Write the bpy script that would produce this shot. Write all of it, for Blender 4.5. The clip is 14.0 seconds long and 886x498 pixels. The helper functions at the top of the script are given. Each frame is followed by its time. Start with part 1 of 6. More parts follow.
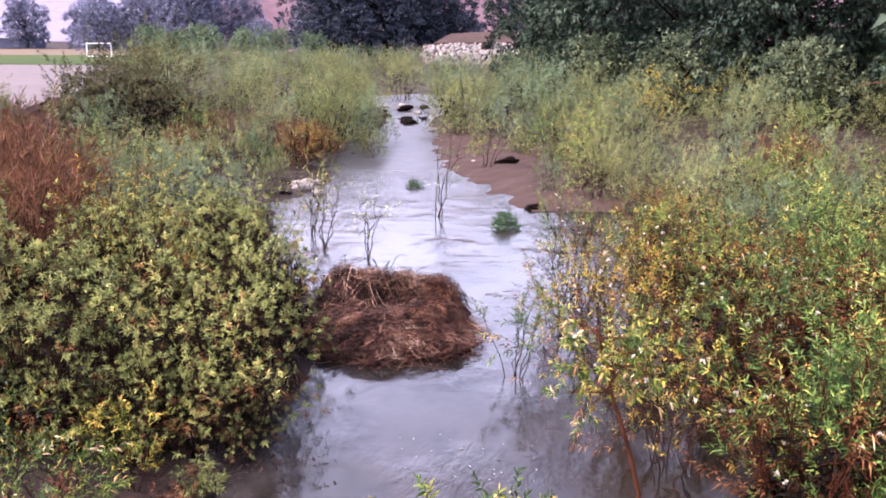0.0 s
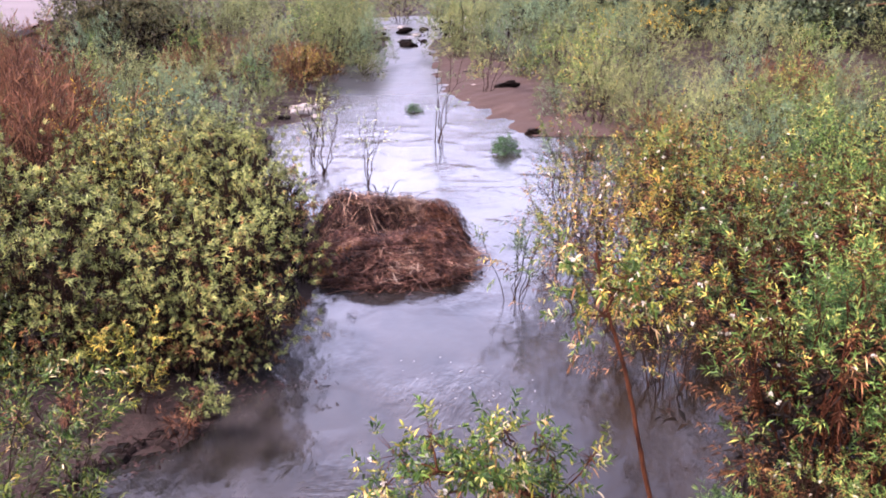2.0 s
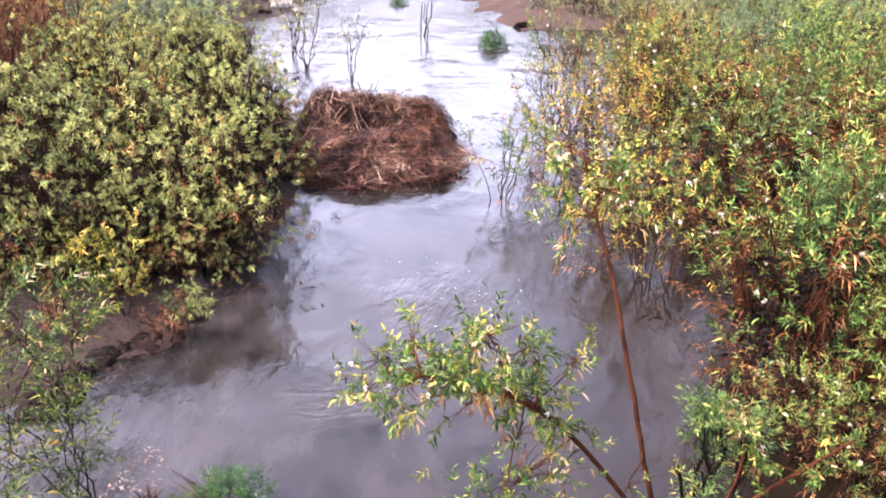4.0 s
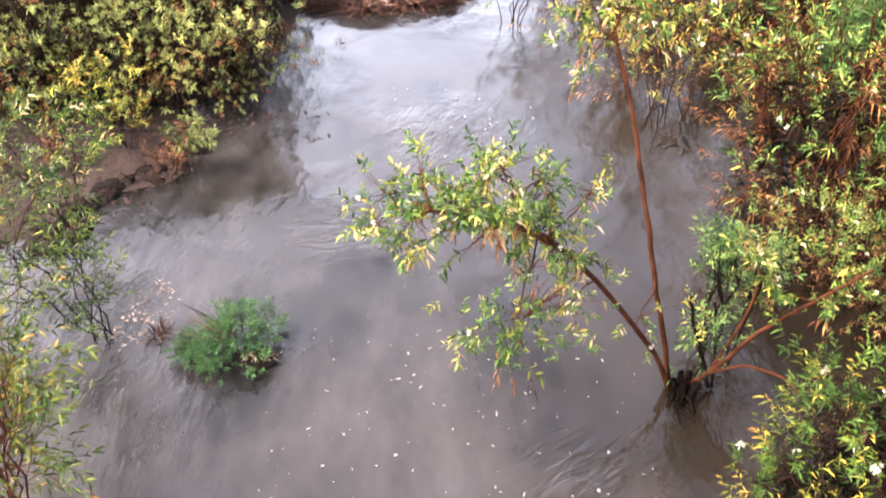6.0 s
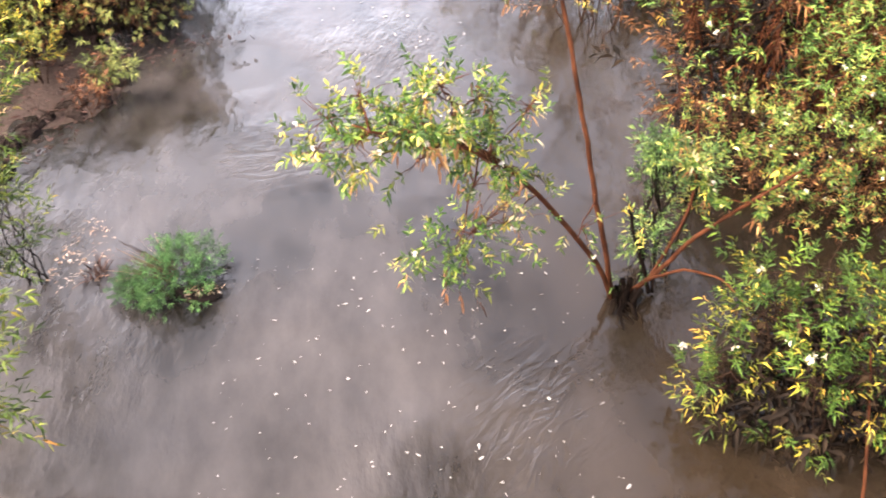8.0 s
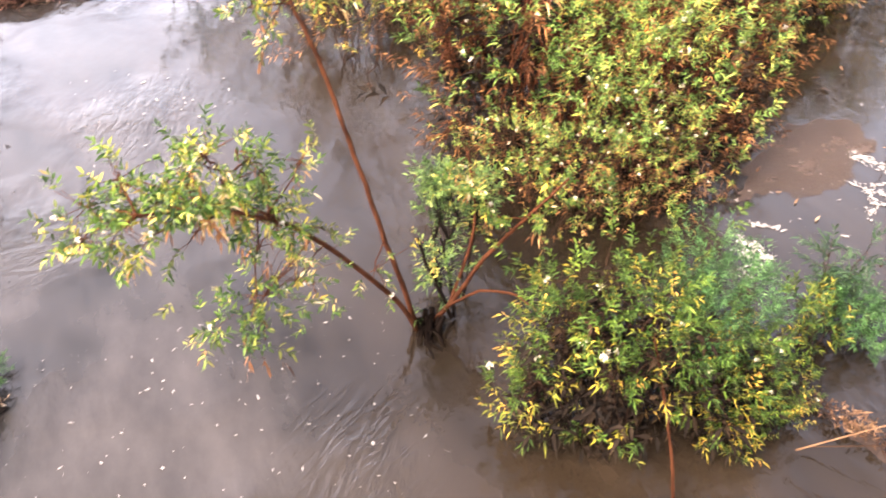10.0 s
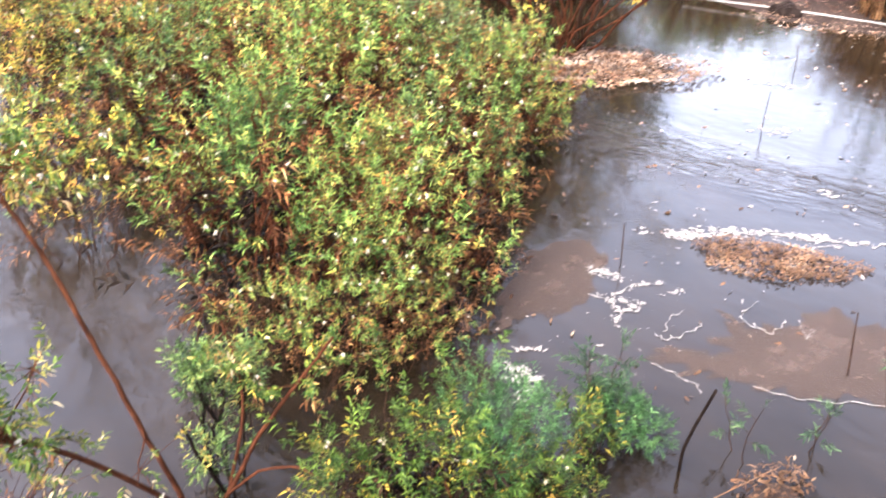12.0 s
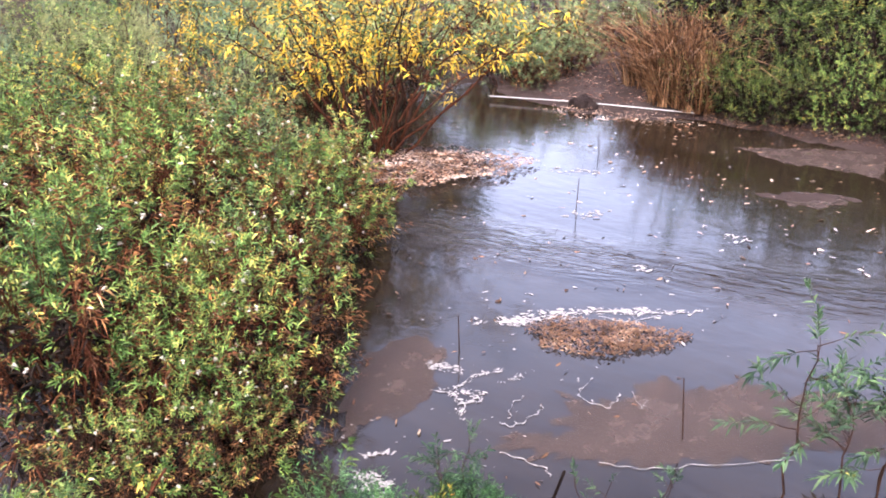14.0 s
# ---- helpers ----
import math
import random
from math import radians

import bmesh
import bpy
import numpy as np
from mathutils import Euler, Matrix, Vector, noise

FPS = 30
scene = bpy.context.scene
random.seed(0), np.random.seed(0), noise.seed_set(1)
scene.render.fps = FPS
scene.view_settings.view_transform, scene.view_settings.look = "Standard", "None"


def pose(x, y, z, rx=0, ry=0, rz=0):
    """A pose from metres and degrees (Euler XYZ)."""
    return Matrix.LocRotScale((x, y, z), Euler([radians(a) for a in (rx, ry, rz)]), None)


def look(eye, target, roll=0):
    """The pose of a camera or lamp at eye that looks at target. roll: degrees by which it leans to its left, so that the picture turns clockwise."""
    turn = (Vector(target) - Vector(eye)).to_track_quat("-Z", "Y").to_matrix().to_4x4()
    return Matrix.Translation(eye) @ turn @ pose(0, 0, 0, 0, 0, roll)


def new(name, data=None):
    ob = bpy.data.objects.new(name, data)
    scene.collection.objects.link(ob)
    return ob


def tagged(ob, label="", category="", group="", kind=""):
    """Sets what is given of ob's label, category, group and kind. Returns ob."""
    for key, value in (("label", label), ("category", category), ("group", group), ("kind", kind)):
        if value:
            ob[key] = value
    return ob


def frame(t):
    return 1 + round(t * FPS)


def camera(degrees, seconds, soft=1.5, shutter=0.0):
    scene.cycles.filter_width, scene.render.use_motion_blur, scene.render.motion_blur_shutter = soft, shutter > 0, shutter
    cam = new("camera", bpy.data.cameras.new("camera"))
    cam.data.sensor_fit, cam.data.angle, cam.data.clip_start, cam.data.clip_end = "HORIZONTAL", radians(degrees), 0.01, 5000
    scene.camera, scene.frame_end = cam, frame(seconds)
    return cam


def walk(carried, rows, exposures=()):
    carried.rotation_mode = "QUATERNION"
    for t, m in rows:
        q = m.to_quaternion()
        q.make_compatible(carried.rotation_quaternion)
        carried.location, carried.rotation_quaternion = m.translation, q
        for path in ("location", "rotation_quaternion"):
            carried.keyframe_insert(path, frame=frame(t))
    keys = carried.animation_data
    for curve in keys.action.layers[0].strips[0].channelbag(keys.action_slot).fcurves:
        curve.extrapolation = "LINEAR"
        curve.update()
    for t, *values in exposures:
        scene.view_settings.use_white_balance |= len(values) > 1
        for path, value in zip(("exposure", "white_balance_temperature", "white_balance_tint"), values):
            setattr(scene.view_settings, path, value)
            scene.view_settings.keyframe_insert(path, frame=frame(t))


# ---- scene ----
from mathutils import geometry

cam = camera(53.86, 14.0, soft=1.8, shutter=0.45)


def stand(x, y, z, tilt, turn, roll):
    """Where the camera stands: tilt from straight down, turn about the upright, roll about its axis."""
    return pose(x, y, z, tilt, 0, turn) @ pose(0, 0, 0, 0, 0, roll)


PATH = [
    (0, stand(-0.079, -0.281, 4.678, 76.41, -0.00, 0.20)),
    (0.5, stand(-0.077, -0.282, 4.678, 75.23, 0.04, 0.19)),
    (1, stand(-0.076, -0.281, 4.674, 74.02, 0.06, 0.11)),
    (1.5, stand(-0.075, -0.291, 4.674, 72.82, 0.09, 0.09)),
    (2, stand(-0.072, -0.291, 4.674, 71.53, 0.01, 0.07)),
    (2.2, stand(-0.079, -0.266, 4.670, 70.99, -0.02, 0.02)),
    (4.3, stand(-0.033, -0.079, 4.616, 63.30, -1.05, 0.21)),
    (4.5, stand(-0.050, -0.038, 4.606, 62.17, -1.15, 0.36)),
    (5, stand(-0.055, -0.003, 4.581, 59.55, -0.92, 0.14)),
    (5.5, stand(-0.051, 0.027, 4.564, 56.61, -0.56, -0.23)),
    (6, stand(-0.036, 0.063, 4.545, 53.56, 0.00, -0.87)),
    (6.5, stand(-0.068, 0.063, 4.496, 50.85, 0.12, -1.23)),
    (7, stand(-0.078, 0.070, 4.450, 48.94, -0.16, -1.53)),
    (7.2, stand(-0.087, 0.071, 4.470, 48.24, -0.63, -1.45)),
    (9.3, stand(-0.058, 0.084, 4.594, 49.18, -16.30, 0.26)),
    (9.5, stand(-0.034, 0.078, 4.610, 49.41, -17.77, 0.32)),
    (10, stand(0.027, 0.107, 4.615, 50.38, -21.81, -0.07)),
    (10.5, stand(0.058, 0.135, 4.587, 52.23, -26.37, -0.20)),
    (11, stand(0.080, 0.152, 4.567, 54.75, -31.00, 0.00)),
    (11.5, stand(0.107, 0.151, 4.570, 57.62, -35.43, 0.25)),
    (12, stand(0.120, 0.154, 4.565, 60.79, -39.83, 0.39)),
    (12.5, stand(0.139, 0.172, 4.545, 63.91, -44.00, 0.39)),
    (13, stand(0.160, 0.176, 4.537, 66.06, -47.55, 0.11)),
    (13.5, stand(0.166, 0.172, 4.539, 67.24, -50.11, -0.17)),
    (14, stand(0.172, 0.171, 4.538, 67.54, -51.75, -0.01)),
]
EXPOSURES = [(0.0, 2.02, 6550, 36), (1.0, 2.13, 6650, 39), (2.2, 2.11, 6500, 39), (4.3, 2.6, 6700, 28), (7.2, 2.89, 7500, 17), (9.5, 3.07, 7800, 23), (10.5, 2.87, 7900, 22), (11.0, 2.7, 7800, 23), (12.0, 2.88, 6800, 20), (13.0, 2.78, 6550, 24), (14.0, 2.38, 6350, 28)]
walk(cam, PATH, EXPOSURES)

# ---- sky and light: a bright overcast day ----
world = bpy.data.worlds.new("overcast_sky")
scene.world = world
world.use_nodes = True
wn, wl = world.node_tree.nodes, world.node_tree.links
sky = wn.new("ShaderNodeTexSky")
sky.sky_type = "NISHITA"
sky.sun_disc = False
sky.sun_elevation, sky.sun_rotation = radians(54), radians(262)
sky.dust_density, sky.air_density = 6.0, 1.0
pale = wn.new("ShaderNodeHueSaturation")
pale.inputs["Saturation"].default_value = 0.75
wl.new(sky.outputs[0], pale.inputs["Color"])
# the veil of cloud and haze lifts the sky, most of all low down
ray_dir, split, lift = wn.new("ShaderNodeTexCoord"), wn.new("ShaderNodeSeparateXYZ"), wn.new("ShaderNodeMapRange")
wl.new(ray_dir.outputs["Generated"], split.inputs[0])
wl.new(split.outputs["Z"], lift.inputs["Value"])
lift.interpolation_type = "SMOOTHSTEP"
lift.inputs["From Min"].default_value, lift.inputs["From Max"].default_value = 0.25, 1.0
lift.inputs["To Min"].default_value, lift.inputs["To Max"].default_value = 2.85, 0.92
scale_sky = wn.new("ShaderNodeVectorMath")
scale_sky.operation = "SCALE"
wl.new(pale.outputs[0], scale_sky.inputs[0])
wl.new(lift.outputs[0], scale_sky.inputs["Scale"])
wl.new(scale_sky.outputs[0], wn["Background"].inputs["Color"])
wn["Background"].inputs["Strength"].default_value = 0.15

sun_data = bpy.data.lights.new("sun", "SUN")
sun_data.energy, sun_data.angle, sun_data.color = 1.3, radians(12), (1.0, 0.95, 0.88)
sun = new("sun", sun_data)
sun.matrix_world = look((-34, -5, 47), (0, 0, 0))


# ---- materials ----
def material(name):
    m = bpy.data.materials.new(name)
    m.use_nodes = True
    return m, m.node_tree.nodes, m.node_tree.links, m.node_tree.nodes["Principled BSDF"]


def ramp(nodes, stops):
    r = nodes.new("ShaderNodeValToRGB")
    e = r.color_ramp.elements
    while len(e) < len(stops):
        e.new(0.5)
    for el, (p, c) in zip(e, stops):
        el.position, el.color = p, (*c, 1)
    return r


def noise_tex(nodes, links, scale, detail=4.0, rough=0.55, stretch=None, coords="Object"):
    n = nodes.new("ShaderNodeTexNoise")
    n.inputs["Scale"].default_value, n.inputs["Detail"].default_value = scale, detail
    n.inputs["Roughness"].default_value = rough
    tc = nodes.new("ShaderNodeTexCoord")
    if stretch:
        mp = nodes.new("ShaderNodeMapping")
        mp.inputs["Scale"].default_value = stretch[:3]
        if len(stretch) > 3:
            mp.inputs["Rotation"].default_value = (0, 0, radians(stretch[3]))
        links.new(tc.outputs[coords], mp.inputs["Vector"])
        links.new(mp.outputs[0], n.inputs["Vector"])
    else:
        links.new(tc.outputs[coords], n.inputs["Vector"])
    return n


def bump(nodes, links, height, bsdf, strength, distance):
    b = nodes.new("ShaderNodeBump")
    b.inputs["Strength"].default_value, b.inputs["Distance"].default_value = strength, distance
    links.new(height, b.inputs["Height"])
    links.new(b.outputs[0], bsdf.inputs["Normal"])
    return b


def mix_rgb(nodes, links, fac, a, b, mode="MIX"):
    m = nodes.new("ShaderNodeMix")
    m.data_type, m.blend_type = "RGBA", mode
    for sock, v in ((m.inputs[0], fac), (m.inputs[6], a), (m.inputs[7], b)):
        if isinstance(v, (int, float)):
            sock.default_value = v
        elif isinstance(v, tuple):
            sock.default_value = (*v, 1)
        else:
            links.new(v, sock)
    return m.outputs[2]


def leaf_material(name, stops, rough=0.33, through_light=0.18, spread=0.25, gloss=1.16, mixed=0.72, patch=2.2):
    """Leaves: one colour of the ramp for each leaf, shifted plant by plant, matt below and wet above."""
    m, n, l, b = material(name)
    geo, info = n.new("ShaderNodeNewGeometry"), n.new("ShaderNodeObjectInfo")
    r = ramp(n, stops)
    def calc(op, p, q, clamp=False):
        m_ = n.new("ShaderNodeMath")
        m_.operation, m_.use_clamp = op, clamp
        for k, v in ((0, p), (1, q)):
            if isinstance(v, float):
                m_.inputs[k].default_value = v
            else:
                l.new(v, m_.inputs[k])
        return m_.outputs[0]

    clump = noise_tex(n, l, patch, 2)
    own = calc("MULTIPLY", geo.outputs["Random Per Island"], mixed)
    part_of = calc("MULTIPLY", calc("SUBTRACT", clump.outputs[0], 0.47), 1.7)
    plant = calc("MULTIPLY", calc("SUBTRACT", info.outputs["Random"], 0.5), spread)
    shift_out = calc("ADD", calc("ADD", own, part_of), calc("ADD", plant, 0.3 - mixed * 0.5), True)
    l.new(shift_out, r.inputs[0])
    blotch = noise_tex(n, l, patch * 1.4, 3)
    tone = n.new("ShaderNodeMapRange")
    tone.inputs["From Min"].default_value, tone.inputs["From Max"].default_value = 0.25, 0.75
    tone.inputs["To Min"].default_value, tone.inputs["To Max"].default_value = 0.32, 1.6
    l.new(blotch.outputs[0], tone.inputs[0])
    hsv = n.new("ShaderNodeHueSaturation")
    l.new(r.outputs[0], hsv.inputs["Color"])
    l.new(tone.outputs[0], hsv.inputs["Value"])
    l.new(hsv.outputs[0], b.inputs["Base Color"])
    b.inputs["Roughness"].default_value = rough
    b.inputs["IOR"].default_value = gloss
    tr = n.new("ShaderNodeBsdfTranslucent")
    l.new(hsv.outputs[0], tr.inputs["Color"])
    mx = n.new("ShaderNodeMixShader")
    mx.inputs[0].default_value = through_light
    l.new(b.outputs[0], mx.inputs[1])
    l.new(tr.outputs[0], mx.inputs[2])
    l.new(mx.outputs[0], n["Material Output"].inputs["Surface"])
    return m


def bark_material(name, dark, light, rough=0.6):
    m, n, l, b = material(name)
    a = noise_tex(n, l, 9.0, 5)
    r = ramp(n, [(0.3, dark), (0.7, light)])
    l.new(a.outputs[0], r.inputs[0])
    l.new(r.outputs[0], b.inputs["Base Color"])
    fine = noise_tex(n, l, 60.0, 3, stretch=(1, 1, 0.25))
    bump(n, l, fine.outputs[0], b, 0.5, 0.01)
    b.inputs["Roughness"].default_value, b.inputs["IOR"].default_value = rough, 1.06
    return m


def earth_material(name, stops, scale=1.2, fine_scale=22.0, rough=(0.45, 0.9), relief=0.03):
    m, n, l, b = material(name)
    big = noise_tex(n, l, scale, 6, 0.62)
    small = noise_tex(n, l, fine_scale, 5, 0.6)
    r = ramp(n, stops)
    add = mix_rgb(n, l, 0.45, big.outputs["Color"], small.outputs["Color"])
    bw = n.new("ShaderNodeRGBToBW")
    l.new(add, bw.inputs[0])
    l.new(bw.outputs[0], r.inputs[0])
    l.new(r.outputs[0], b.inputs["Base Color"])
    rr = n.new("ShaderNodeMapRange")
    rr.inputs["From Min"].default_value, rr.inputs["From Max"].default_value = 0.35, 0.65
    rr.inputs["To Min"].default_value, rr.inputs["To Max"].default_value = rough
    l.new(big.outputs[0], rr.inputs[0])
    l.new(rr.outputs[0], b.inputs["Roughness"])
    bump(n, l, small.outputs[0], b, 0.7, relief)
    b.inputs["IOR"].default_value = 1.08
    return m


def water_material():
    """Silt-laden flood water: brown body, clear glossy skin, fine ripples and slow swirls."""
    m, n, l, b = material("muddy_water")
    silt = noise_tex(n, l, 0.35, 5, 0.6, (1.0, 0.55, 1.0))
    wisps = noise_tex(n, l, 1.6, 6, 0.65, (1.0, 0.5, 1.0, 12))
    blend = mix_rgb(n, l, 0.55, silt.outputs["Color"], wisps.outputs["Color"])
    bw = n.new("ShaderNodeRGBToBW")
    l.new(blend, bw.inputs[0])
    r = ramp(n, [(0.41, WATER_DARK), (0.58, WATER_LIGHT)])
    l.new(bw.outputs[0], r.inputs[0])
    # the current carries pale silt; behind the thicket the still water is brown
    place, axes, clear = n.new("ShaderNodeTexCoord"), n.new("ShaderNodeSeparateXYZ"), n.new("ShaderNodeMapRange")
    l.new(place.outputs["Object"], axes.inputs[0])
    drift = n.new("ShaderNodeMath")
    drift.operation, drift.inputs[1].default_value = "MULTIPLY_ADD", 2.0
    l.new(silt.outputs[0], drift.inputs[0])
    l.new(axes.outputs["X"], drift.inputs[2])
    l.new(drift.outputs[0], clear.inputs["Value"])
    clear.interpolation_type = "SMOOTHSTEP"
    clear.inputs["From Min"].default_value, clear.inputs["From Max"].default_value = 0.8, 2.7
    clear.inputs["To Min"].default_value, clear.inputs["To Max"].default_value = 0.0, 1.0
    peat = ramp(n, [(0.4, (0.0045, 0.0031, 0.0018)), (0.6, (0.012, 0.0085, 0.0056))])
    l.new(bw.outputs[0], peat.inputs[0])
    l.new(mix_rgb(n, l, clear.outputs[0], r.outputs[0], peat.outputs[0]), b.inputs["Base Color"])
    # the current upstream is ruffled, the near water smooth
    ruffle = n.new("ShaderNodeMapRange")
    l.new(axes.outputs["Y"], ruffle.inputs["Value"])
    ruffle.inputs["From Min"].default_value, ruffle.inputs["From Max"].default_value = 12.0, 34.0
    ruffle.inputs["To Min"].default_value, ruffle.inputs["To Max"].default_value = 0.09, 0.3
    l.new(ruffle.outputs[0], b.inputs["Roughness"])
    b.inputs["IOR"].default_value = 1.333

    def calc(op, *terms, clamp=False):
        node = n.new("ShaderNodeMath")
        node.operation, node.use_clamp = op, clamp
        for k, v in enumerate(terms):
            if isinstance(v, (int, float)):
                node.inputs[k].default_value = v
            else:
                l.new(v, node.inputs[k])
        return node.outputs[0]

    def wavelets(across, along, turn, detail=2):
        """Ripples whose crests run at an angle: short across them, long along them."""
        tex, at, turned = n.new("ShaderNodeTexNoise"), n.new("ShaderNodeTexCoord"), n.new("ShaderNodeMapping")
        turned.vector_type = "TEXTURE"
        turned.inputs["Scale"].default_value, turned.inputs["Rotation"].default_value = (along, across, 1.0), (0, 0, radians(turn))
        tex.inputs["Scale"].default_value, tex.inputs["Detail"].default_value = 1.0, detail
        tex.inputs["Distortion"].default_value = 1.4
        l.new(at.outputs["Object"], turned.inputs["Vector"])
        l.new(turned.outputs[0], tex.inputs["Vector"])
        return tex.outputs[0]

    X, Y = axes.outputs["X"], axes.outputs["Y"]
    pool = calc("MULTIPLY", calc("SUBTRACT", X, 4.0, clamp=True), calc("SUBTRACT", 13.0, Y, clamp=True))
    open_water = calc("SUBTRACT", 1.0, pool)
    patch = noise_tex(n, l, 0.55, 2, 0.5)
    lively = calc("MULTIPLY", calc("SUBTRACT", patch.outputs[0], 0.46), 7.0, clamp=True)
    fine = noise_tex(n, l, 5.0, 4, 0.55, (1.0, 0.45, 1.0))
    chop = noise_tex(n, l, 1.1, 3, 0.5, (1.0, 0.5, 1.0))
    # the stream is ruffled in patches, the pool still
    height = calc("MULTIPLY", fine.outputs[0], calc("MULTIPLY_ADD", calc("MULTIPLY", lively, open_water), 0.75, 0.2))
    height = calc("MULTIPLY_ADD", chop.outputs[0], calc("MULTIPLY_ADD", open_water, 0.4, 0.12), height)
    # the band of ripples that crosses the pool, and the wakes below stump and shore
    u = calc("ADD", calc("MULTIPLY", X, 0.976), calc("MULTIPLY_ADD", Y, 0.221, -10.75))
    band = calc("MULTIPLY", calc("SUBTRACT", 1.0, calc("ABSOLUTE", calc("MULTIPLY", u, 1.05)), clamp=True), pool)
    height = calc("MULTIPLY_ADD", wavelets(0.17, 0.6, 102, 3), calc("MULTIPLY", band, 1.1), height)
    for cx, cy, r, turn in WAKES:
        dx, dy = calc("SUBTRACT", X, cx), calc("SUBTRACT", Y, cy)
        near = calc("SUBTRACT", 1.0, calc("MULTIPLY", calc("SQRT", calc("ADD", calc("MULTIPLY", dx, dx), calc("MULTIPLY", dy, dy))), 1.0 / r), clamp=True)
        height = calc("MULTIPLY_ADD", wavelets(0.11, 0.3, turn, 3), calc("MULTIPLY", near, 0.8), height)
    bump(n, l, height, b, 0.85, 0.034)
    return m


WAKES = [(0.9, 3.6, 0.75, 40), (-1.0, 6.6, 0.7, 8), (0.75, 3.1, 0.6, 55), (0.15, 8.3, 1.2, 70)]  # x, y, radius, direction of the crests
WATER_DARK, WATER_LIGHT = (0.0035, 0.0029, 0.0023), (0.025, 0.0227, 0.0222)
WATER = water_material()
MUD = earth_material("wet_mud", [(0.3, (0.0101, 0.0073, 0.0064)), (0.5, (0.0221, 0.0163, 0.0146)), (0.7, (0.0448, 0.0338, 0.0301))])
DARK_MUD = earth_material("dark_mud", [(0.3, (0.004, 0.003, 0.0026)), (0.6, (0.012, 0.0085, 0.0075)), (0.8, (0.03, 0.022, 0.019))], 4.0, 30.0, (0.3, 0.7))
SAND = earth_material("red_sand", [(0.3, (0.0225, 0.0151, 0.013)), (0.6, (0.0428, 0.0302, 0.0261))], 0.8, 14.0, (0.7, 0.95))
PALE_SAND = earth_material("pale_gravel", [(0.3, (0.0688, 0.0605, 0.0619)), (0.65, (0.099, 0.0908, 0.0935))], 0.12, 3.0, (0.85, 0.95))
TURF = earth_material("turf", [(0.3, (0.0175, 0.0325, 0.0112)), (0.65, (0.035, 0.055, 0.0213))], 0.1, 4.0, (0.9, 1.0))
TAN = earth_material("dry_grass_ground", [(0.3, (0.0675, 0.054, 0.0382)), (0.65, (0.0945, 0.0788, 0.0607))], 0.1, 4.0, (0.9, 1.0))
STONE = earth_material("pale_stone", [(0.3, (0.102, 0.0918, 0.0867)), (0.65, (0.204, 0.1887, 0.1785))], 1.5, 12.0, (0.7, 0.9))
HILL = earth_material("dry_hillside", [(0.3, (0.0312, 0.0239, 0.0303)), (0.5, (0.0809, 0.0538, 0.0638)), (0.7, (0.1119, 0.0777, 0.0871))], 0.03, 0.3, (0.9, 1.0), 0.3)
# the ridge's blue-grey is distance haze mixed into its base colour
HAZED_HILL = earth_material("hazed_hillside", [(0.3, (0.08815, 0.08815, 0.1227)), (0.7, (0.1469, 0.1419, 0.1887))], 0.02, 0.2, (0.9, 1.0), 0.3)

WILLOW = leaf_material("willow_leaf", [(0.0, (0.00493, 0.01235, 0.00285)), (0.35, (0.04284, 0.08835, 0.01635)), (0.62, (0.09069, 0.1432, 0.02565)), (0.82, (0.2061, 0.2164, 0.03705)), (0.94, (0.3875, 0.3048, 0.0534)), (1.0, (0.2968, 0.1325, 0.03563))])
OLIVE = leaf_material("olive_leaf", [(0.0, (0.02381, 0.03339, 0.0111)), (0.35, (0.1334, 0.1622, 0.04973)), (0.65, (0.2415, 0.2638, 0.08292)), (0.88, (0.3651, 0.326, 0.105)), (1.0, (0.3932, 0.2029, 0.076))])
THICKET = leaf_material("thicket_leaf", [(0.0, (0.008588, 0.0211, 0.003494)), (0.3, (0.0563, 0.1156, 0.0265)), (0.55, (0.1203, 0.1933, 0.0465)), (0.76, (0.2704, 0.2703, 0.0640)), (0.9, (0.4541, 0.3278, 0.06989)), (1.0, (0.3568, 0.1523, 0.03844))])
SAGE = leaf_material("sage_leaf", [(0.0, (0.02083, 0.04113, 0.01815)), (0.45, (0.1067, 0.1646, 0.07282)), (0.75, (0.1828, 0.2351, 0.09471)), (0.9, (0.3199, 0.29, 0.1019)), (1.0, (0.3045, 0.1725, 0.08734))])
AUTUMN = leaf_material("autumn_leaf", [(0.0, (0.0202, 0.0335, 0.0068)), (0.35, (0.1138, 0.1235, 0.01878)), (0.6, (0.2948, 0.2176, 0.03383)), (0.82, (0.4153, 0.2352, 0.05627)), (1.0, (0.335, 0.1235, 0.03748))])
GOLD = leaf_material("golden_leaf", [(0.0, (0.0867, 0.0935, 0.0193)), (0.2, (0.2857, 0.1913, 0.0193)), (0.5, (0.40, 0.255, 0.0217)), (0.78, (0.46, 0.33, 0.045)), (0.9, (0.34, 0.16, 0.025)), (1.0, (0.22, 0.085, 0.02))], 0.45, 0.45, 0.1, mixed=1.0)
RUSSET = leaf_material("russet_leaf", [(0.0, (0.0312, 0.0144, 0.0085)), (0.5, (0.1188, 0.0524, 0.0284)), (0.85, (0.1684, 0.0875, 0.0403)), (1.0, (0.1387, 0.128, 0.0427))], 0.7, 0.15)
BOUGH_LEAF = leaf_material("bough_leaf", [(0.0, (0.01012, 0.0252, 0.0057)), (0.42, (0.03312, 0.0693, 0.0114)), (0.68, (0.0782, 0.1155, 0.01995)), (0.82, (0.184, 0.1733, 0.0399)), (0.93, (0.2852, 0.1785, 0.0665)), (1.0, (0.3312, 0.2835, 0.1615))], mixed=1.0)
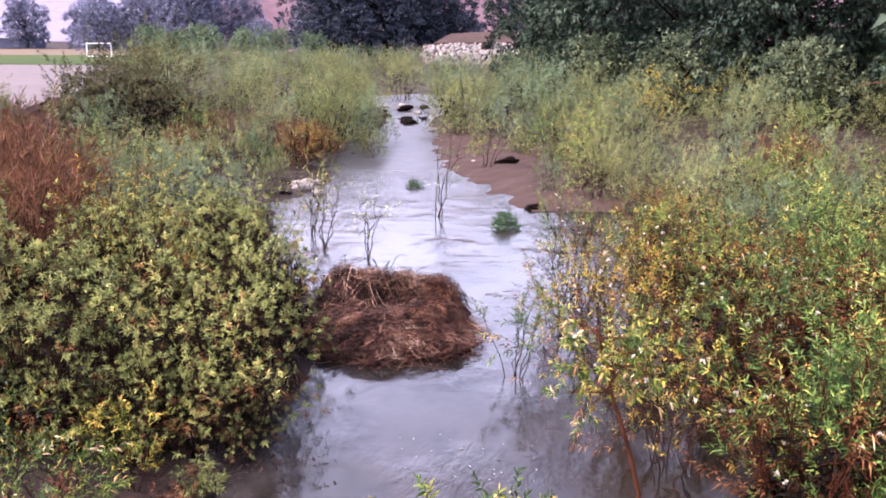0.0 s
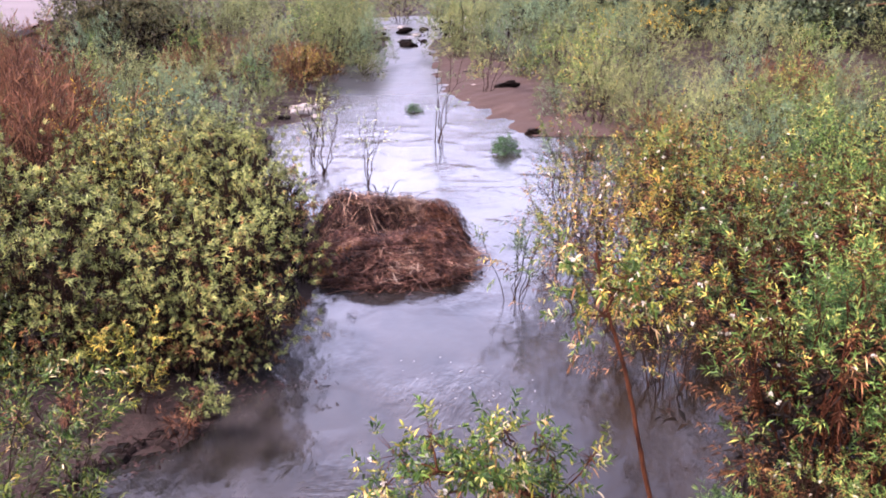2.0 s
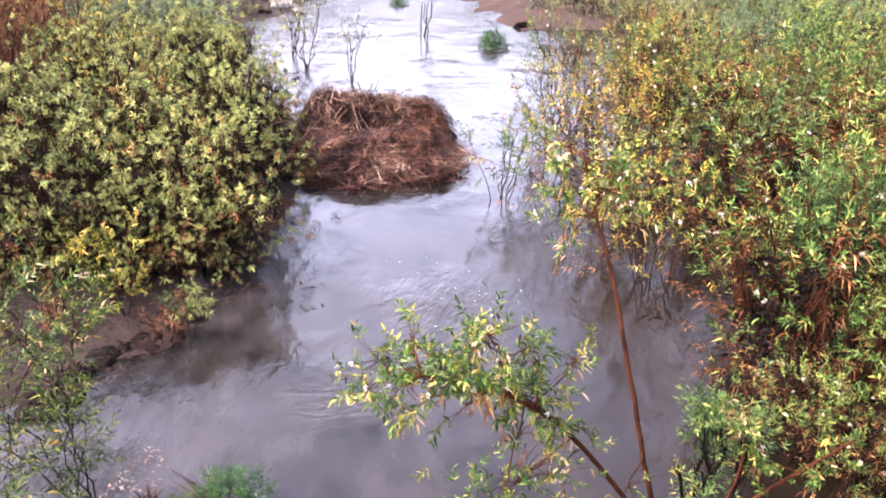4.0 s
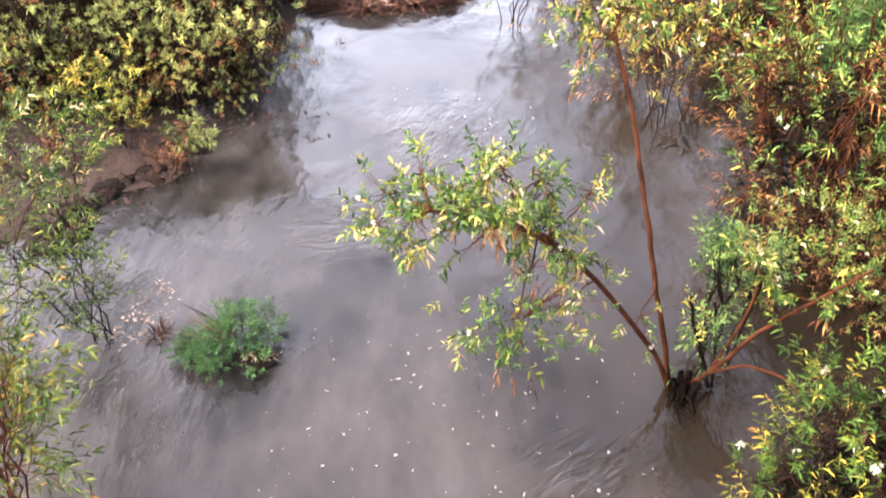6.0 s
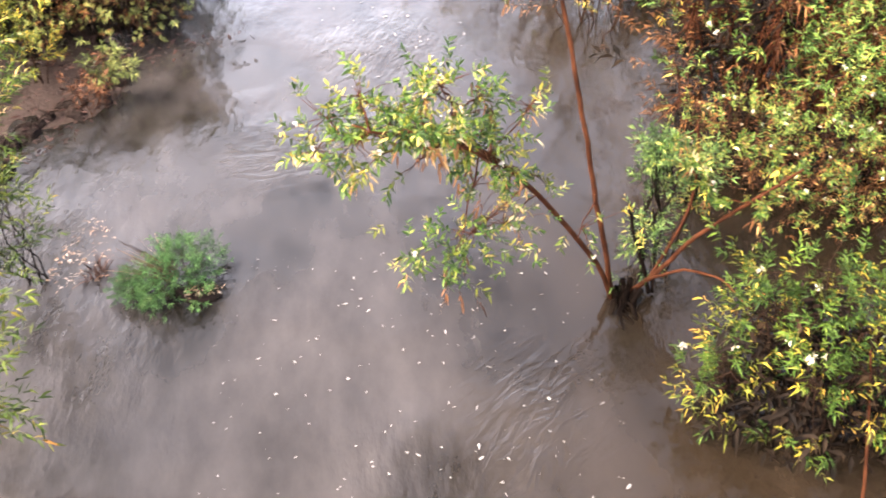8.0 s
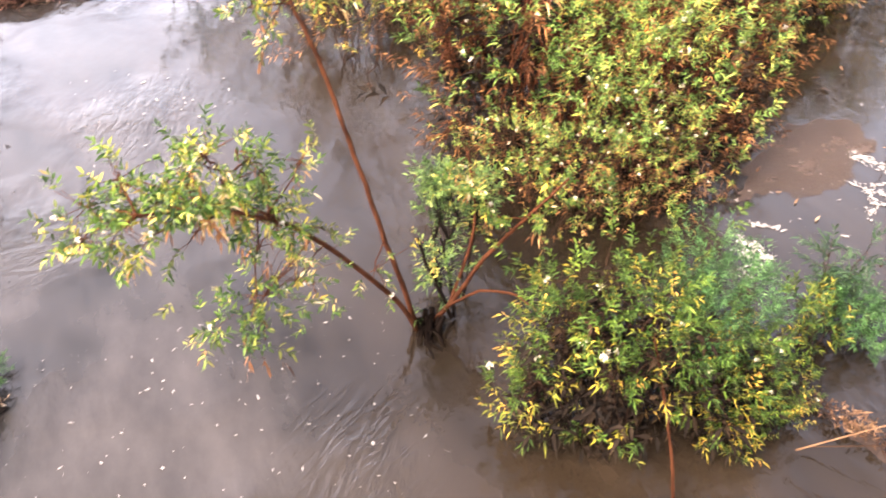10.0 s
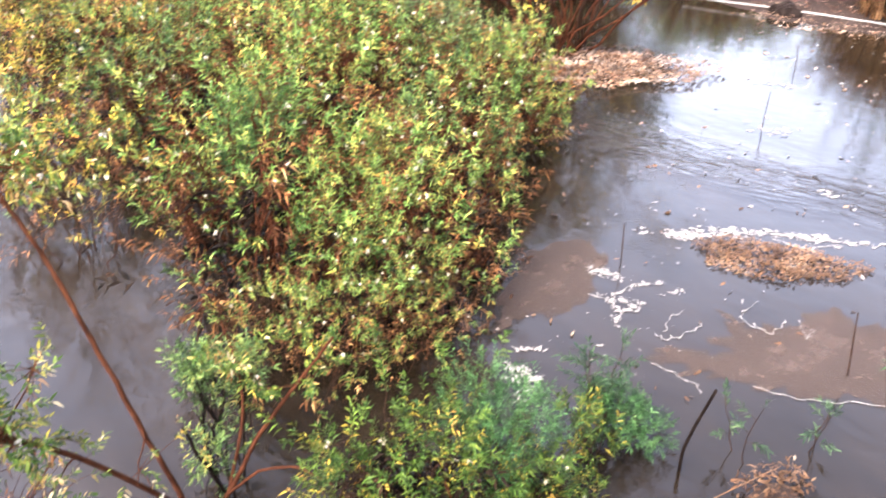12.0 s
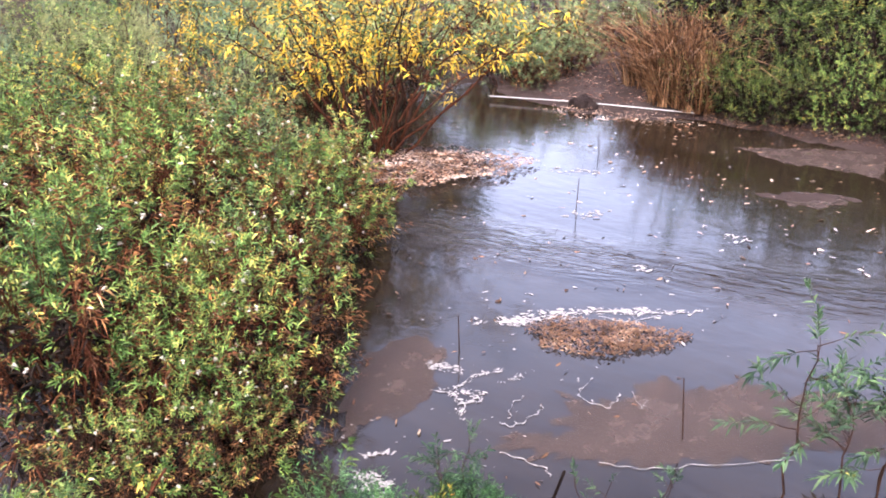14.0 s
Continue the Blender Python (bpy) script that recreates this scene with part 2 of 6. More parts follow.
COOL = leaf_material("cool_thicket_leaf", [(0.0, (0.006365, 0.01594, 0.004784)), (0.35, (0.03819, 0.07809, 0.02392)), (0.62, (0.07956, 0.1314, 0.03708)), (0.82, (0.1591, 0.1872, 0.04784)), (0.94, (0.3341, 0.255, 0.06578)), (1.0, (0.2864, 0.1195, 0.03588))])
SHORE_LEAF = leaf_material("shore_leaf", [(0.0, (0.008, 0.017, 0.004)), (0.4, (0.03, 0.052, 0.009)), (0.7, (0.07, 0.085, 0.013)), (0.88, (0.19, 0.14, 0.022)), (1.0, (0.22, 0.1, 0.02))], mixed=0.9)
BANK_LEAF = leaf_material("bank_leaf", [(0.0, (0.006, 0.012, 0.004)), (0.4, (0.04, 0.066, 0.018)), (0.7, (0.09, 0.12, 0.028)), (0.9, (0.22, 0.18, 0.04)), (1.0, (0.26, 0.14, 0.04))])
FEATHER = leaf_material("feathery_leaf", [(0.0, (0.009, 0.02993, 0.00972)), (0.5, (0.0375, 0.09975, 0.03132)), (0.85, (0.075, 0.1568, 0.0513)), (1.0, (0.1275, 0.1995, 0.0702))], 0.5, patch=5.0)
CONIFER = leaf_material("dark_tree_leaf", [(0.0, (0.0026, 0.0054, 0.0043)), (0.35, (0.0115, 0.0231, 0.0159)), (0.7, (0.0384, 0.0626, 0.0405)), (1.0, (0.0704, 0.0986, 0.0615))], 0.6, 0.1, spread=0.3, mixed=0.3, patch=0.4)
# bluish leaves: the haze before the far trees is in their colour
HAZED_TREE = leaf_material("hazed_tree_leaf", [(0.0, (0.013, 0.0175, 0.02511)), (0.6, (0.039, 0.05075, 0.07114)), (1.0, (0.08125, 0.1015, 0.1152))], 0.8, 0.1, spread=0.3, mixed=0.25, patch=0.4)
# olive and sage with less contrast, paler: distance haze put into the colour
FAR_OLIVE = leaf_material("hazed_olive_leaf", [(0.0, (0.07098, 0.08721, 0.03441)), (0.5, (0.1306, 0.1525, 0.06026)), (0.85, (0.1987, 0.2102, 0.08326)), (1.0, (0.2129, 0.1633, 0.07894))], 0.6, 0.25, spread=0.55, mixed=0.35, patch=0.9)
FAR_SAGE = leaf_material("hazed_sage_leaf", [(0.0, (0.05278, 0.08584, 0.04922)), (0.5, (0.09987, 0.1501, 0.0839)), (0.85, (0.1527, 0.2145, 0.1157)), (1.0, (0.1878, 0.2002, 0.1086))], 0.6, 0.25, spread=0.55, mixed=0.35, patch=0.9)
TREE_SAGE = leaf_material("sage_tree_leaf", [(0.0, (0.026, 0.04, 0.024)), (0.5, (0.06, 0.085, 0.048)), (0.85, (0.11, 0.14, 0.075)), (1.0, (0.16, 0.16, 0.07))], 0.6, 0.2, spread=0.4, mixed=0.35, patch=0.9)
WITHER = leaf_material("withered_leaf", [(0.0, (0.0345, 0.0154, 0.008)), (0.45, (0.1323, 0.055, 0.022)), (0.75, (0.2645, 0.132, 0.05)), (0.92, (0.391, 0.253, 0.11)), (1.0, (0.46, 0.363, 0.22))], 0.5)
DUSK = leaf_material("dusky_leaf", [(0.0, (0.012, 0.014, 0.006)), (0.5, (0.05, 0.052, 0.022)), (0.85, (0.12, 0.1, 0.04)), (1.0, (0.16, 0.12, 0.05))], 0.5, mixed=0.4)
# the same haze, stronger: leaf colour lifted towards pale blue-grey
HAZE_PALE_TREE = leaf_material("haze_pale_tree_leaf", [(0.0, (0.06093, 0.06786, 0.1034)), (0.6, (0.1371, 0.1536, 0.2155)), (1.0, (0.2589, 0.2806, 0.3232))], 0.8, 0.1, spread=0.4, mixed=0.25, patch=0.4)
SHOOT = leaf_material("shoot_leaf", [(0.0, (0.01044, 0.02644, 0.005109)), (0.5, (0.0392, 0.07485, 0.01279)), (0.8, (0.07847, 0.1144, 0.01705)), (0.95, (0.218, 0.1849, 0.02129)), (1.0, (0.2615, 0.1761, 0.02129))], 0.4)
SPRIG = leaf_material("sprig_leaf", [(0.0, (0.01, 0.024, 0.012)), (0.5, (0.034, 0.066, 0.03)), (0.85, (0.07, 0.105, 0.04)), (0.96, (0.24, 0.21, 0.05)), (1.0, (0.3, 0.22, 0.05))], 0.4)
# near-black: the shade inside the crowns, put into a leaf colour
INNER_SHADE = leaf_material("inner_shade_leaf", [(0.0, (0.002, 0.0014, 0.001)), (0.6, (0.008, 0.005, 0.003)), (1.0, (0.03, 0.018, 0.009))], 0.8, 0.05)
STRAW = leaf_material("dead_reed", [(0.0, (0.009, 0.0042, 0.0034)), (0.4, (0.052, 0.0238, 0.0172)), (0.75, (0.112, 0.0555, 0.0370)), (0.95, (0.185, 0.112, 0.0735)), (1.0, (0.2975, 0.2346, 0.1783))], 0.55, 0.1)
RUST_REED = leaf_material("rust_reed", [(0.0, (0.0375, 0.01296, 0.00675)), (0.5, (0.12, 0.04752, 0.0225)), (0.9, (0.195, 0.09, 0.045)), (1.0, (0.24, 0.144, 0.0825))], 0.55, 0.1)
PALE_REED = leaf_material("bleached_reed", [(0.0, (0.05, 0.025, 0.016)), (0.5, (0.14, 0.085, 0.055)), (1.0, (0.3, 0.22, 0.16))], 0.5, 0.1, mixed=1.0)
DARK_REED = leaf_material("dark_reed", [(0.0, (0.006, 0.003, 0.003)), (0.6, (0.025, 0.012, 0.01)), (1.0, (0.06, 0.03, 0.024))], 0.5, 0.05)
TANGRASS = leaf_material("dry_grass", [(0.0, (0.02544, 0.012, 0.006)), (0.5, (0.09072, 0.04568, 0.02)), (1.0, (0.1512, 0.09136, 0.04568))], 0.6, 0.2, mixed=1.0)
FALLEN = leaf_material("fallen_leaf", [(0.0, (0.018, 0.0092, 0.0055)), (0.4, (0.0748, 0.0391, 0.0207)), (0.75, (0.1235, 0.0741, 0.0409)), (1.0, (0.2057, 0.1646, 0.1162))], 0.4, 0.1)
PALE_LEAF = leaf_material("floating_leaf", [(0.0, (0.1, 0.05, 0.0275)), (0.5, (0.22, 0.155, 0.11)), (1.0, (0.34, 0.3, 0.265))], 0.4, 0.05)
PETAL = leaf_material("white_seed_head", [(0.0, (0.33, 0.3025, 0.231)), (1.0, (0.4675, 0.4565, 0.418))], 0.8, 0.3)
RED_BARK = bark_material("red_bark", (0.014, 0.0052, 0.003), (0.044, 0.0155, 0.0075))
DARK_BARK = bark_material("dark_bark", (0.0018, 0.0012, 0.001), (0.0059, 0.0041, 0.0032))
BROWN_BARK = bark_material("brown_bark", (0.0069, 0.0042, 0.003), (0.0231, 0.0127, 0.0083))
TWIG_BARK = bark_material("pale_twig", (0.0536, 0.0284, 0.0158), (0.1071, 0.063, 0.0378))


def plain(name, colour, rough=0.6, metal=0.0, grain=20.0):
    m, n, l, b = material(name)
    t = noise_tex(n, l, grain, 5)
    r = ramp(n, [(0.3, tuple(c * 0.8 for c in colour)), (0.7, tuple(min(1, c * 1.1) for c in colour))])
    l.new(t.outputs[0], r.inputs[0])
    l.new(r.outputs[0], b.inputs["Base Color"])
    b.inputs["Roughness"].default_value, b.inputs["Metallic"].default_value = rough, metal
    b.inputs["IOR"].default_value = 1.1
    bump(n, l, t.outputs[0], b, 0.15, 0.004)
    return m


FOAM = plain("foam", (0.145, 0.142, 0.139), 0.85, grain=60.0)
FILM = plain("silt_film", (0.034, 0.0255, 0.0218), 0.4, grain=9.0)
film_n, film_l = FILM.node_tree.nodes, FILM.node_tree.links
film_gap, film_fac = noise_tex(film_n, film_l, 2.2, 8, 0.75), film_n.new("ShaderNodeMapRange")
film_fac.inputs["From Min"].default_value, film_fac.inputs["From Max"].default_value = 0.38, 0.62
film_fac.inputs["To Min"].default_value, film_fac.inputs["To Max"].default_value = 0.02, 0.42
film_l.new(film_gap.outputs[0], film_fac.inputs["Value"])
film_clear, film_mix = film_n.new("ShaderNodeBsdfTransparent"), film_n.new("ShaderNodeMixShader")
film_l.new(film_fac.outputs[0], film_mix.inputs[0])
film_l.new(film_n["Principled BSDF"].outputs[0], film_mix.inputs[1])
film_l.new(film_clear.outputs[0], film_mix.inputs[2])
film_l.new(film_mix.outputs[0], film_n["Material Output"].inputs["Surface"])
WHITE_PIPE = plain("white_plastic", (0.22, 0.22, 0.216), 0.4)
PAINT = plain("white_paint", (0.7, 0.7, 0.7), 0.5)
ROOF = plain("pale_roof", (0.33, 0.33, 0.35), 0.6, grain=1.0)
SHED = plain("blue_grey_wall", (0.07, 0.075, 0.11), 0.7, grain=1.0)


# ---- mesh helpers ----
def mesh_np(name, verts, faces, mat, smooth=False):
    """A mesh from arrays: verts (n, 3) and a list of face arrays, each (m, 3) or (m, 4)."""
    me = bpy.data.meshes.new(name)
    verts = np.asarray(verts, dtype=np.float32)
    faces = [np.asarray(f, dtype=np.int32) for f in faces if len(f)]
    me.vertices.add(len(verts))
    me.vertices.foreach_set("co", verts.ravel())
    loops = np.concatenate([f.ravel() for f in faces])
    sizes = np.concatenate([np.full(len(f), f.shape[1], dtype=np.int32) for f in faces])
    me.loops.add(len(loops))
    me.loops.foreach_set("vertex_index", loops)
    me.polygons.add(len(sizes))
    me.polygons.foreach_set("loop_start", np.concatenate([[0], np.cumsum(sizes)[:-1]]).astype(np.int32))
    if smooth:
        me.polygons.foreach_set("use_smooth", np.ones(len(sizes), dtype=bool))
    me.update(calc_edges=True)
    me.materials.append(mat)
    return me


def thing(name, x, y, z=0.0, turn=0.0, size=1.0):
    ob = new(name)
    ob.empty_display_size = 0.1
    ob.matrix_basis = pose(x, y, z, 0, 0, turn) @ Matrix.Scale(size, 4)
    return ob


def part(name, me, parent, label=""):
    ob = new(name, me)
    ob.parent = parent
    return tagged(ob, label)


def unit(a):
    return a / np.maximum(np.linalg.norm(a, axis=-1, keepdims=True), 1e-9)


def leaf_arrays(base, axis, length, width, rng, fine=True, droop=0.25):
    """Lance-shaped leaves: folded kites, or with fine six-pointed and curved."""
    n = len(base)
    axis = unit(axis)
    ref = rng.normal(size=(n, 3)) * 0.6 + [0, 0, 1.0]
    side = unit(np.cross(axis, ref))
    up = unit(np.cross(side, axis))
    L, W = np.asarray(length).reshape(-1, 1), np.asarray(width).reshape(-1, 1)
    down = np.array([0, 0, -1.0]) * L * droop
    if not fine:
        tip = base + axis * L + down
        mid = base + axis * L * 0.42 + down * 0.1 + up * W * 0.25
        v = np.stack([base, mid - side * W * 0.5, tip, mid + side * W * 0.5], 1).reshape(-1, 3)
        k = np.arange(n)[:, None] * 4
        return v, [k + [0, 2, 1], k + [0, 3, 2]]
    m1 = base + axis * L * 0.28 + up * W * 0.22
    m2 = base + axis * L * 0.66 + down * 0.35 + up * W * 0.12
    tip = base + axis * L + down
    v = np.stack([base, m1 - side * W * 0.46, m1 + side * W * 0.46, m2 - side * W * 0.36, m2 + side * W * 0.36, tip], 1).reshape(-1, 3)
    k = np.arange(n)[:, None] * 6
    return v, [np.concatenate([k + [0, 2, 1], k + [3, 4, 5]]), k + [1, 2, 4, 3]]


def twig_leaves(base, way, twig_len, per, leaf_len, leaf_w, rng, fine=True, spread=0.9, droop=0.25):
    """Leaves set spirally on many twigs; base and way (n, 3)."""
    n = len(base)
    way = unit(way)
    a = unit(np.cross(way, rng.normal(size=(n, 3))))
    b = np.cross(way, a)
    i = np.tile(np.arange(per), n)
    t = np.repeat(np.arange(n), per)
    ang = i * 2.4 + rng.uniform(0, 0.7, len(i))
    frac = (i + 0.5) / per
    tl = np.broadcast_to(np.asarray(twig_len, dtype=float), (n,))[t]
    p = base[t] + way[t] * (frac * tl)[:, None]
    out = a[t] * np.cos(ang)[:, None] + b[t] * np.sin(ang)[:, None]
    open_out = (spread * (1.15 - 0.75 * frac))[:, None]
    axis = way[t] * 0.75 + out * open_out + rng.normal(size=(len(i), 3)) * 0.15
    ln = leaf_len * rng.uniform(0.6, 1.2, len(i))
    return leaf_arrays(p, axis, ln, ln * leaf_w, rng, fine, droop)


def tube(points, r0, r1, sides=5, closed=False):
    """A tapering tube along points; closed: with rounded-off ends."""
    p = np.asarray(points, dtype=float)
    n = len(p)
    d = unit(np.gradient(p, axis=0))
    ref = np.array([0.31, 0.87, 0.2]) if abs(d[0][2]) > 0.6 else np.array([0, 0, 1.0])
    a = unit(np.cross(d, ref))
    b = np.cross(d, a)
    ang = np.arange(sides) * 2 * np.pi / sides
    r = np.linspace(r0, r1, n)[:, None, None]
    v = p[:, None] + r * (a[:, None] * np.cos(ang)[None, :, None] + b[:, None] * np.sin(ang)[None, :, None])
    i, j = np.meshgrid(np.arange(n - 1), np.arange(sides), indexing="ij")
    q = np.stack([i * sides + j, i * sides + (j + 1) % sides, (i + 1) * sides + (j + 1) % sides, (i + 1) * sides + j], -1).reshape(-1, 4)
    v = v.reshape(-1, 3)
    if closed:
        v = np.vstack([v, p[0] - d[0] * r0 * 0.4, p[-1] + d[-1] * r1 * 0.6])
        k = np.arange(sides)[:, None]
        head = np.hstack([(k + 1) % sides, k, np.full((sides, 1), n * sides)])
        tail = np.hstack([(n - 1) * sides + k, (n - 1) * sides + (k + 1) % sides, np.full((sides, 1), n * sides + 1)])
        return v, [q, np.vstack([head, tail])]
    return v, [q]


def joined(pieces):
    vs, fs, k = [], [], 0
    for v, f in pieces:
        vs.append(v)
        fs += [np.asarray(a) + k for a in f]
        k += len(v)
    tri, quad = [a for a in fs if a.shape[1] == 3], [a for a in fs if a.shape[1] == 4]
    return np.concatenate(vs), [np.concatenate(g) for g in (tri, quad) if g]


def bent(a, b, rng, steps=6, sag=0.12, wobble=0.03):
    """A bent line from a to b that bows upwards by sag of its length."""
    a, b = np.asarray(a, float), np.asarray(b, float)
    t = np.linspace(0, 1, steps)[:, None]
    ln = np.linalg.norm(b - a)
    p = a + (b - a) * t + np.array([0, 0, sag * ln]) * np.sin(np.pi * t) * t
    w = rng.normal(size=(steps, 3)) * wobble * ln
    w[0] = w[-1] = 0
    return p + w


# ---- shrubs ----
def shrub_meshes(seed, R, H, twigs, leaf, per, lobes, mat, bark, fine=True, leaf_w=0.2, low=0.3, twig_len=0.14, stem_r=0.012, droop=0.2, spread=1.0, heads=0, dry=None, dense=0, wisps=0, lobe=(0.2, 0.4), scorch=0.0):
    """One shrub: its stems, one mesh each where fine, its crown of leafy lobes with gaps between, and white seed heads."""
    rng = np.random.default_rng(seed)
    ang = np.arange(lobes) * 2.4 + rng.uniform(0, 0.9, lobes)
    rad = R * 0.82 * np.sqrt((np.arange(lobes) + 0.3) / lobes)
    top = H * (1 - 0.55 * (rad / R) ** 2) * rng.uniform(0.6, 0.95, lobes)
    outer = np.arange(lobes) > lobes * 0.6
    top[outer] *= rng.uniform(0.3, 1.0, outer.sum())
    centre = np.stack([rad * np.cos(ang), rad * np.sin(ang), top], 1)
    size = R * rng.uniform(*lobe, lobes)
    stems, twiglets, base, way = [], [], [], []
    for c, s in zip(centre, size):
        foot = np.array([c[0] * 0.3, c[1] * 0.3, -0.15]) + rng.normal(size=3) * [0.05, 0.05, 0]
        line = bent(foot, c + [0, 0, s * 0.4], rng, 7 if fine else 4, 0.1)
        stems.append(tube(line, stem_r, stem_r * 0.45, 5 if fine else 3))
        k = max(3, int(twigs / lobes * (s / size.mean()) ** 2))
        d = rng.normal(size=(k, 3))
        d[:, 2] = d[:, 2] * 0.9 + 0.3
        d = unit(d)
        p = c + d * s * rng.uniform(0.3, 1.0, (k, 1)) ** 0.5 * [1, 1, 1.1]
        hang = rng.random(k) < low
        p[hang, 2] *= rng.uniform(0.08, 0.75, hang.sum())
        p[hang, :2] *= rng.uniform(0.85, 1.12, (hang.sum(), 1))
        keep = p[:, 2] > 0.05
        p, d = p[keep], d[keep]
        base.append(p)
        way.append(d * 0.7 + unit(p - [0, 0, H * 0.25]) * 0.35 + [0, 0, 0.6] + rng.normal(size=p.shape) * 0.25)
        for q in p[:: max(1, len(p) // (12 if fine else 1))]:
            k = rng.integers(len(line) // 2, len(line))
            twiglets.append(tube(bent(line[k], q, rng, 4 if fine else 3, 0.05), stem_r * 0.5, stem_r * 0.2, 4 if fine else 3))
    for _ in range(wisps):
        c = centre[rng.integers(0, lobes)]
        d = unit(np.array([c[0], c[1], 0]) * rng.uniform(0.1, 0.9) + rng.normal(size=3) * 0.25 + [0, 0, R * 0.7])
        line = bent(c, c + d * R * rng.uniform(0.45, 0.8), rng, 6, 0.02, 0.02)
        if fine:
            twiglets.append(tube(line, stem_r * 0.5, stem_r * 0.2, 4))
        base.append(line[2:])
        way.append(np.tile(d, (4, 1)) + rng.normal(size=(4, 3)) * 0.4)
    base, way = np.concatenate(base), np.concatenate(way)
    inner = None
    # near-black leaf clusters inside stand in for the shade between lobes
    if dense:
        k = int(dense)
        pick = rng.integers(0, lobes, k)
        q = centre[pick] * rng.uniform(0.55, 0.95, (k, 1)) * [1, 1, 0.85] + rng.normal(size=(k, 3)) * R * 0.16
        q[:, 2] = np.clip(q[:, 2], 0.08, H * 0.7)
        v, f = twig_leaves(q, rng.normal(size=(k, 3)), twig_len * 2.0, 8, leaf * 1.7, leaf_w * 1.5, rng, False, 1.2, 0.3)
        inner = mesh_np("dead_leaf_mass", v, f, INNER_SHADE)
    dead = (rng.random(len(base)) < scorch + 0.55 * np.clip(1 - base[:, 2] / (H * 0.75), 0, 1)) if dry else np.zeros(len(base), dtype=bool)
    v, f = twig_leaves(base[~dead], way[~dead], twig_len * rng.uniform(0.6, 1.3, (~dead).sum()), per, leaf, leaf_w, rng, False, spread, droop)
    crown = mesh_np("crown", v, f, mat)
    withered = None
    if dead.any():
        v, f = twig_leaves(base[dead], way[dead], twig_len * 1.4, max(4, per - 3), leaf, leaf_w * 0.8, rng, False, spread, 0.5)
        withered = mesh_np("withered_leaf_mass", v, f, dry)
    tufts = None
    if heads:
        high = base[base[:, 2] > H * 0.35]
        v, f = joined([seed_head(high[k] + unit(rng.normal(size=3)) * 0.06 + [0, 0, 0.06], 0.017, rng) for k in rng.integers(0, len(high), heads)])
        tufts = mesh_np("seed_fluff", v, f, PETAL)
    if fine:
        wood = [mesh_np("stem", *w, bark, True) for w in stems] + [mesh_np("twig_mass", *joined(twiglets), bark, True)]
    else:
        wood = [mesh_np("wood", *joined(stems + twiglets), bark, True)]
    return wood, crown, tufts, withered, inner


def seed_head(c, r, rng):
    n = 12
    d = unit(rng.normal(size=(n, 3)) + [0, 0, 0.4])
    return leaf_arrays(c + d * r * 0.2, d, np.full(n, r * 2.0), np.full(n, r * 1.2), rng, False, 0.1)


def shrub(meshes, name, label, x, y, z=0.0, turn=0.0, size=1.0, group="shrubs in the flooded thicket", category="shrub"):
    ob = thing(name, x, y, z, turn, size)
    for me in meshes[0][:-1]:
        part("stem", me, ob)
    tagged(part("twig_mass" if len(meshes[0]) > 1 else "wood", meshes[0][-1], ob), kind="stuff")
    part("crown", meshes[1], ob)
    if meshes[2]:
        tagged(part("seed_fluff", meshes[2], ob, "fluffy white seed heads"), kind="stuff")
    if meshes[3]:
        tagged(part("withered_leaf_mass", meshes[3], ob, "withered brown leaves"), kind="stuff")
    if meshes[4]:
        tagged(part("dead_leaf_mass", meshes[4], ob, "near-black leaf mass inside that deepens the crown's shade"), kind="stuff")
    return tagged(ob, label, category, group)


# ---- the ground, one sheet to the horizon, and the flood water on it ----
BANKS = [  # x, y, half-length, half-width, turn, height above the water: mud and sand that stand clear of it
    (-5.6, 8.3, 2.9, 1.7, 0, 0.22), (-4.7, 6.9, 1.5, 0.75, 25, 0.1), (-4.9, 5.2, 1.2, 1.0, 0, 0.07),
    (-5.2, 12.5, 3.3, 5.0, 0, 0.25), (-9.0, 20.0, 4.5, 8.0, 0, 0.35),
    (-7.0, 29.0, 3.0, 5.5, 0, 0.2), (2.0, 34.5, 2.1, 7.6, 4, 0.2), (2.6, 28.0, 1.3, 2.2, 0, 0.16), (4.4, 31.0, 1.9, 5.0, 0, 0.16), (3.6, 25.5, 1.6, 2.2, 0, 0.12), (8.5, 42.0, 5.0, 14.0, 0, 0.2), (2.6, 49.0, 3.4, 10.0, 0, 0.2), (1.0, 40.5, 1.5, 4.5, 0, 0.16),
    (-14.0, 50.0, 10.5, 26.0, 0, 0.3), (19.0, 48.0, 9.0, 22.0, 0, 0.3), (11.2, 10.3, 1.5, 1.0, -40, 0.06),
    (21.2, 9.8, 4.3, 4.2, 0, 0.55), (20.6, 4.2, 3.2, 5.0, 0, 0.5), (14.15, 3.7, 0.75, 0.32, -60, 0.012), (3.9, 2.45, 0.14, 0.36, 25, 0.03), (4.85, 2.1, 0.34, 0.26, 10, 0.04),
    (22.0, 20.0, 8.0, 8.0, 0, 0.4),
]


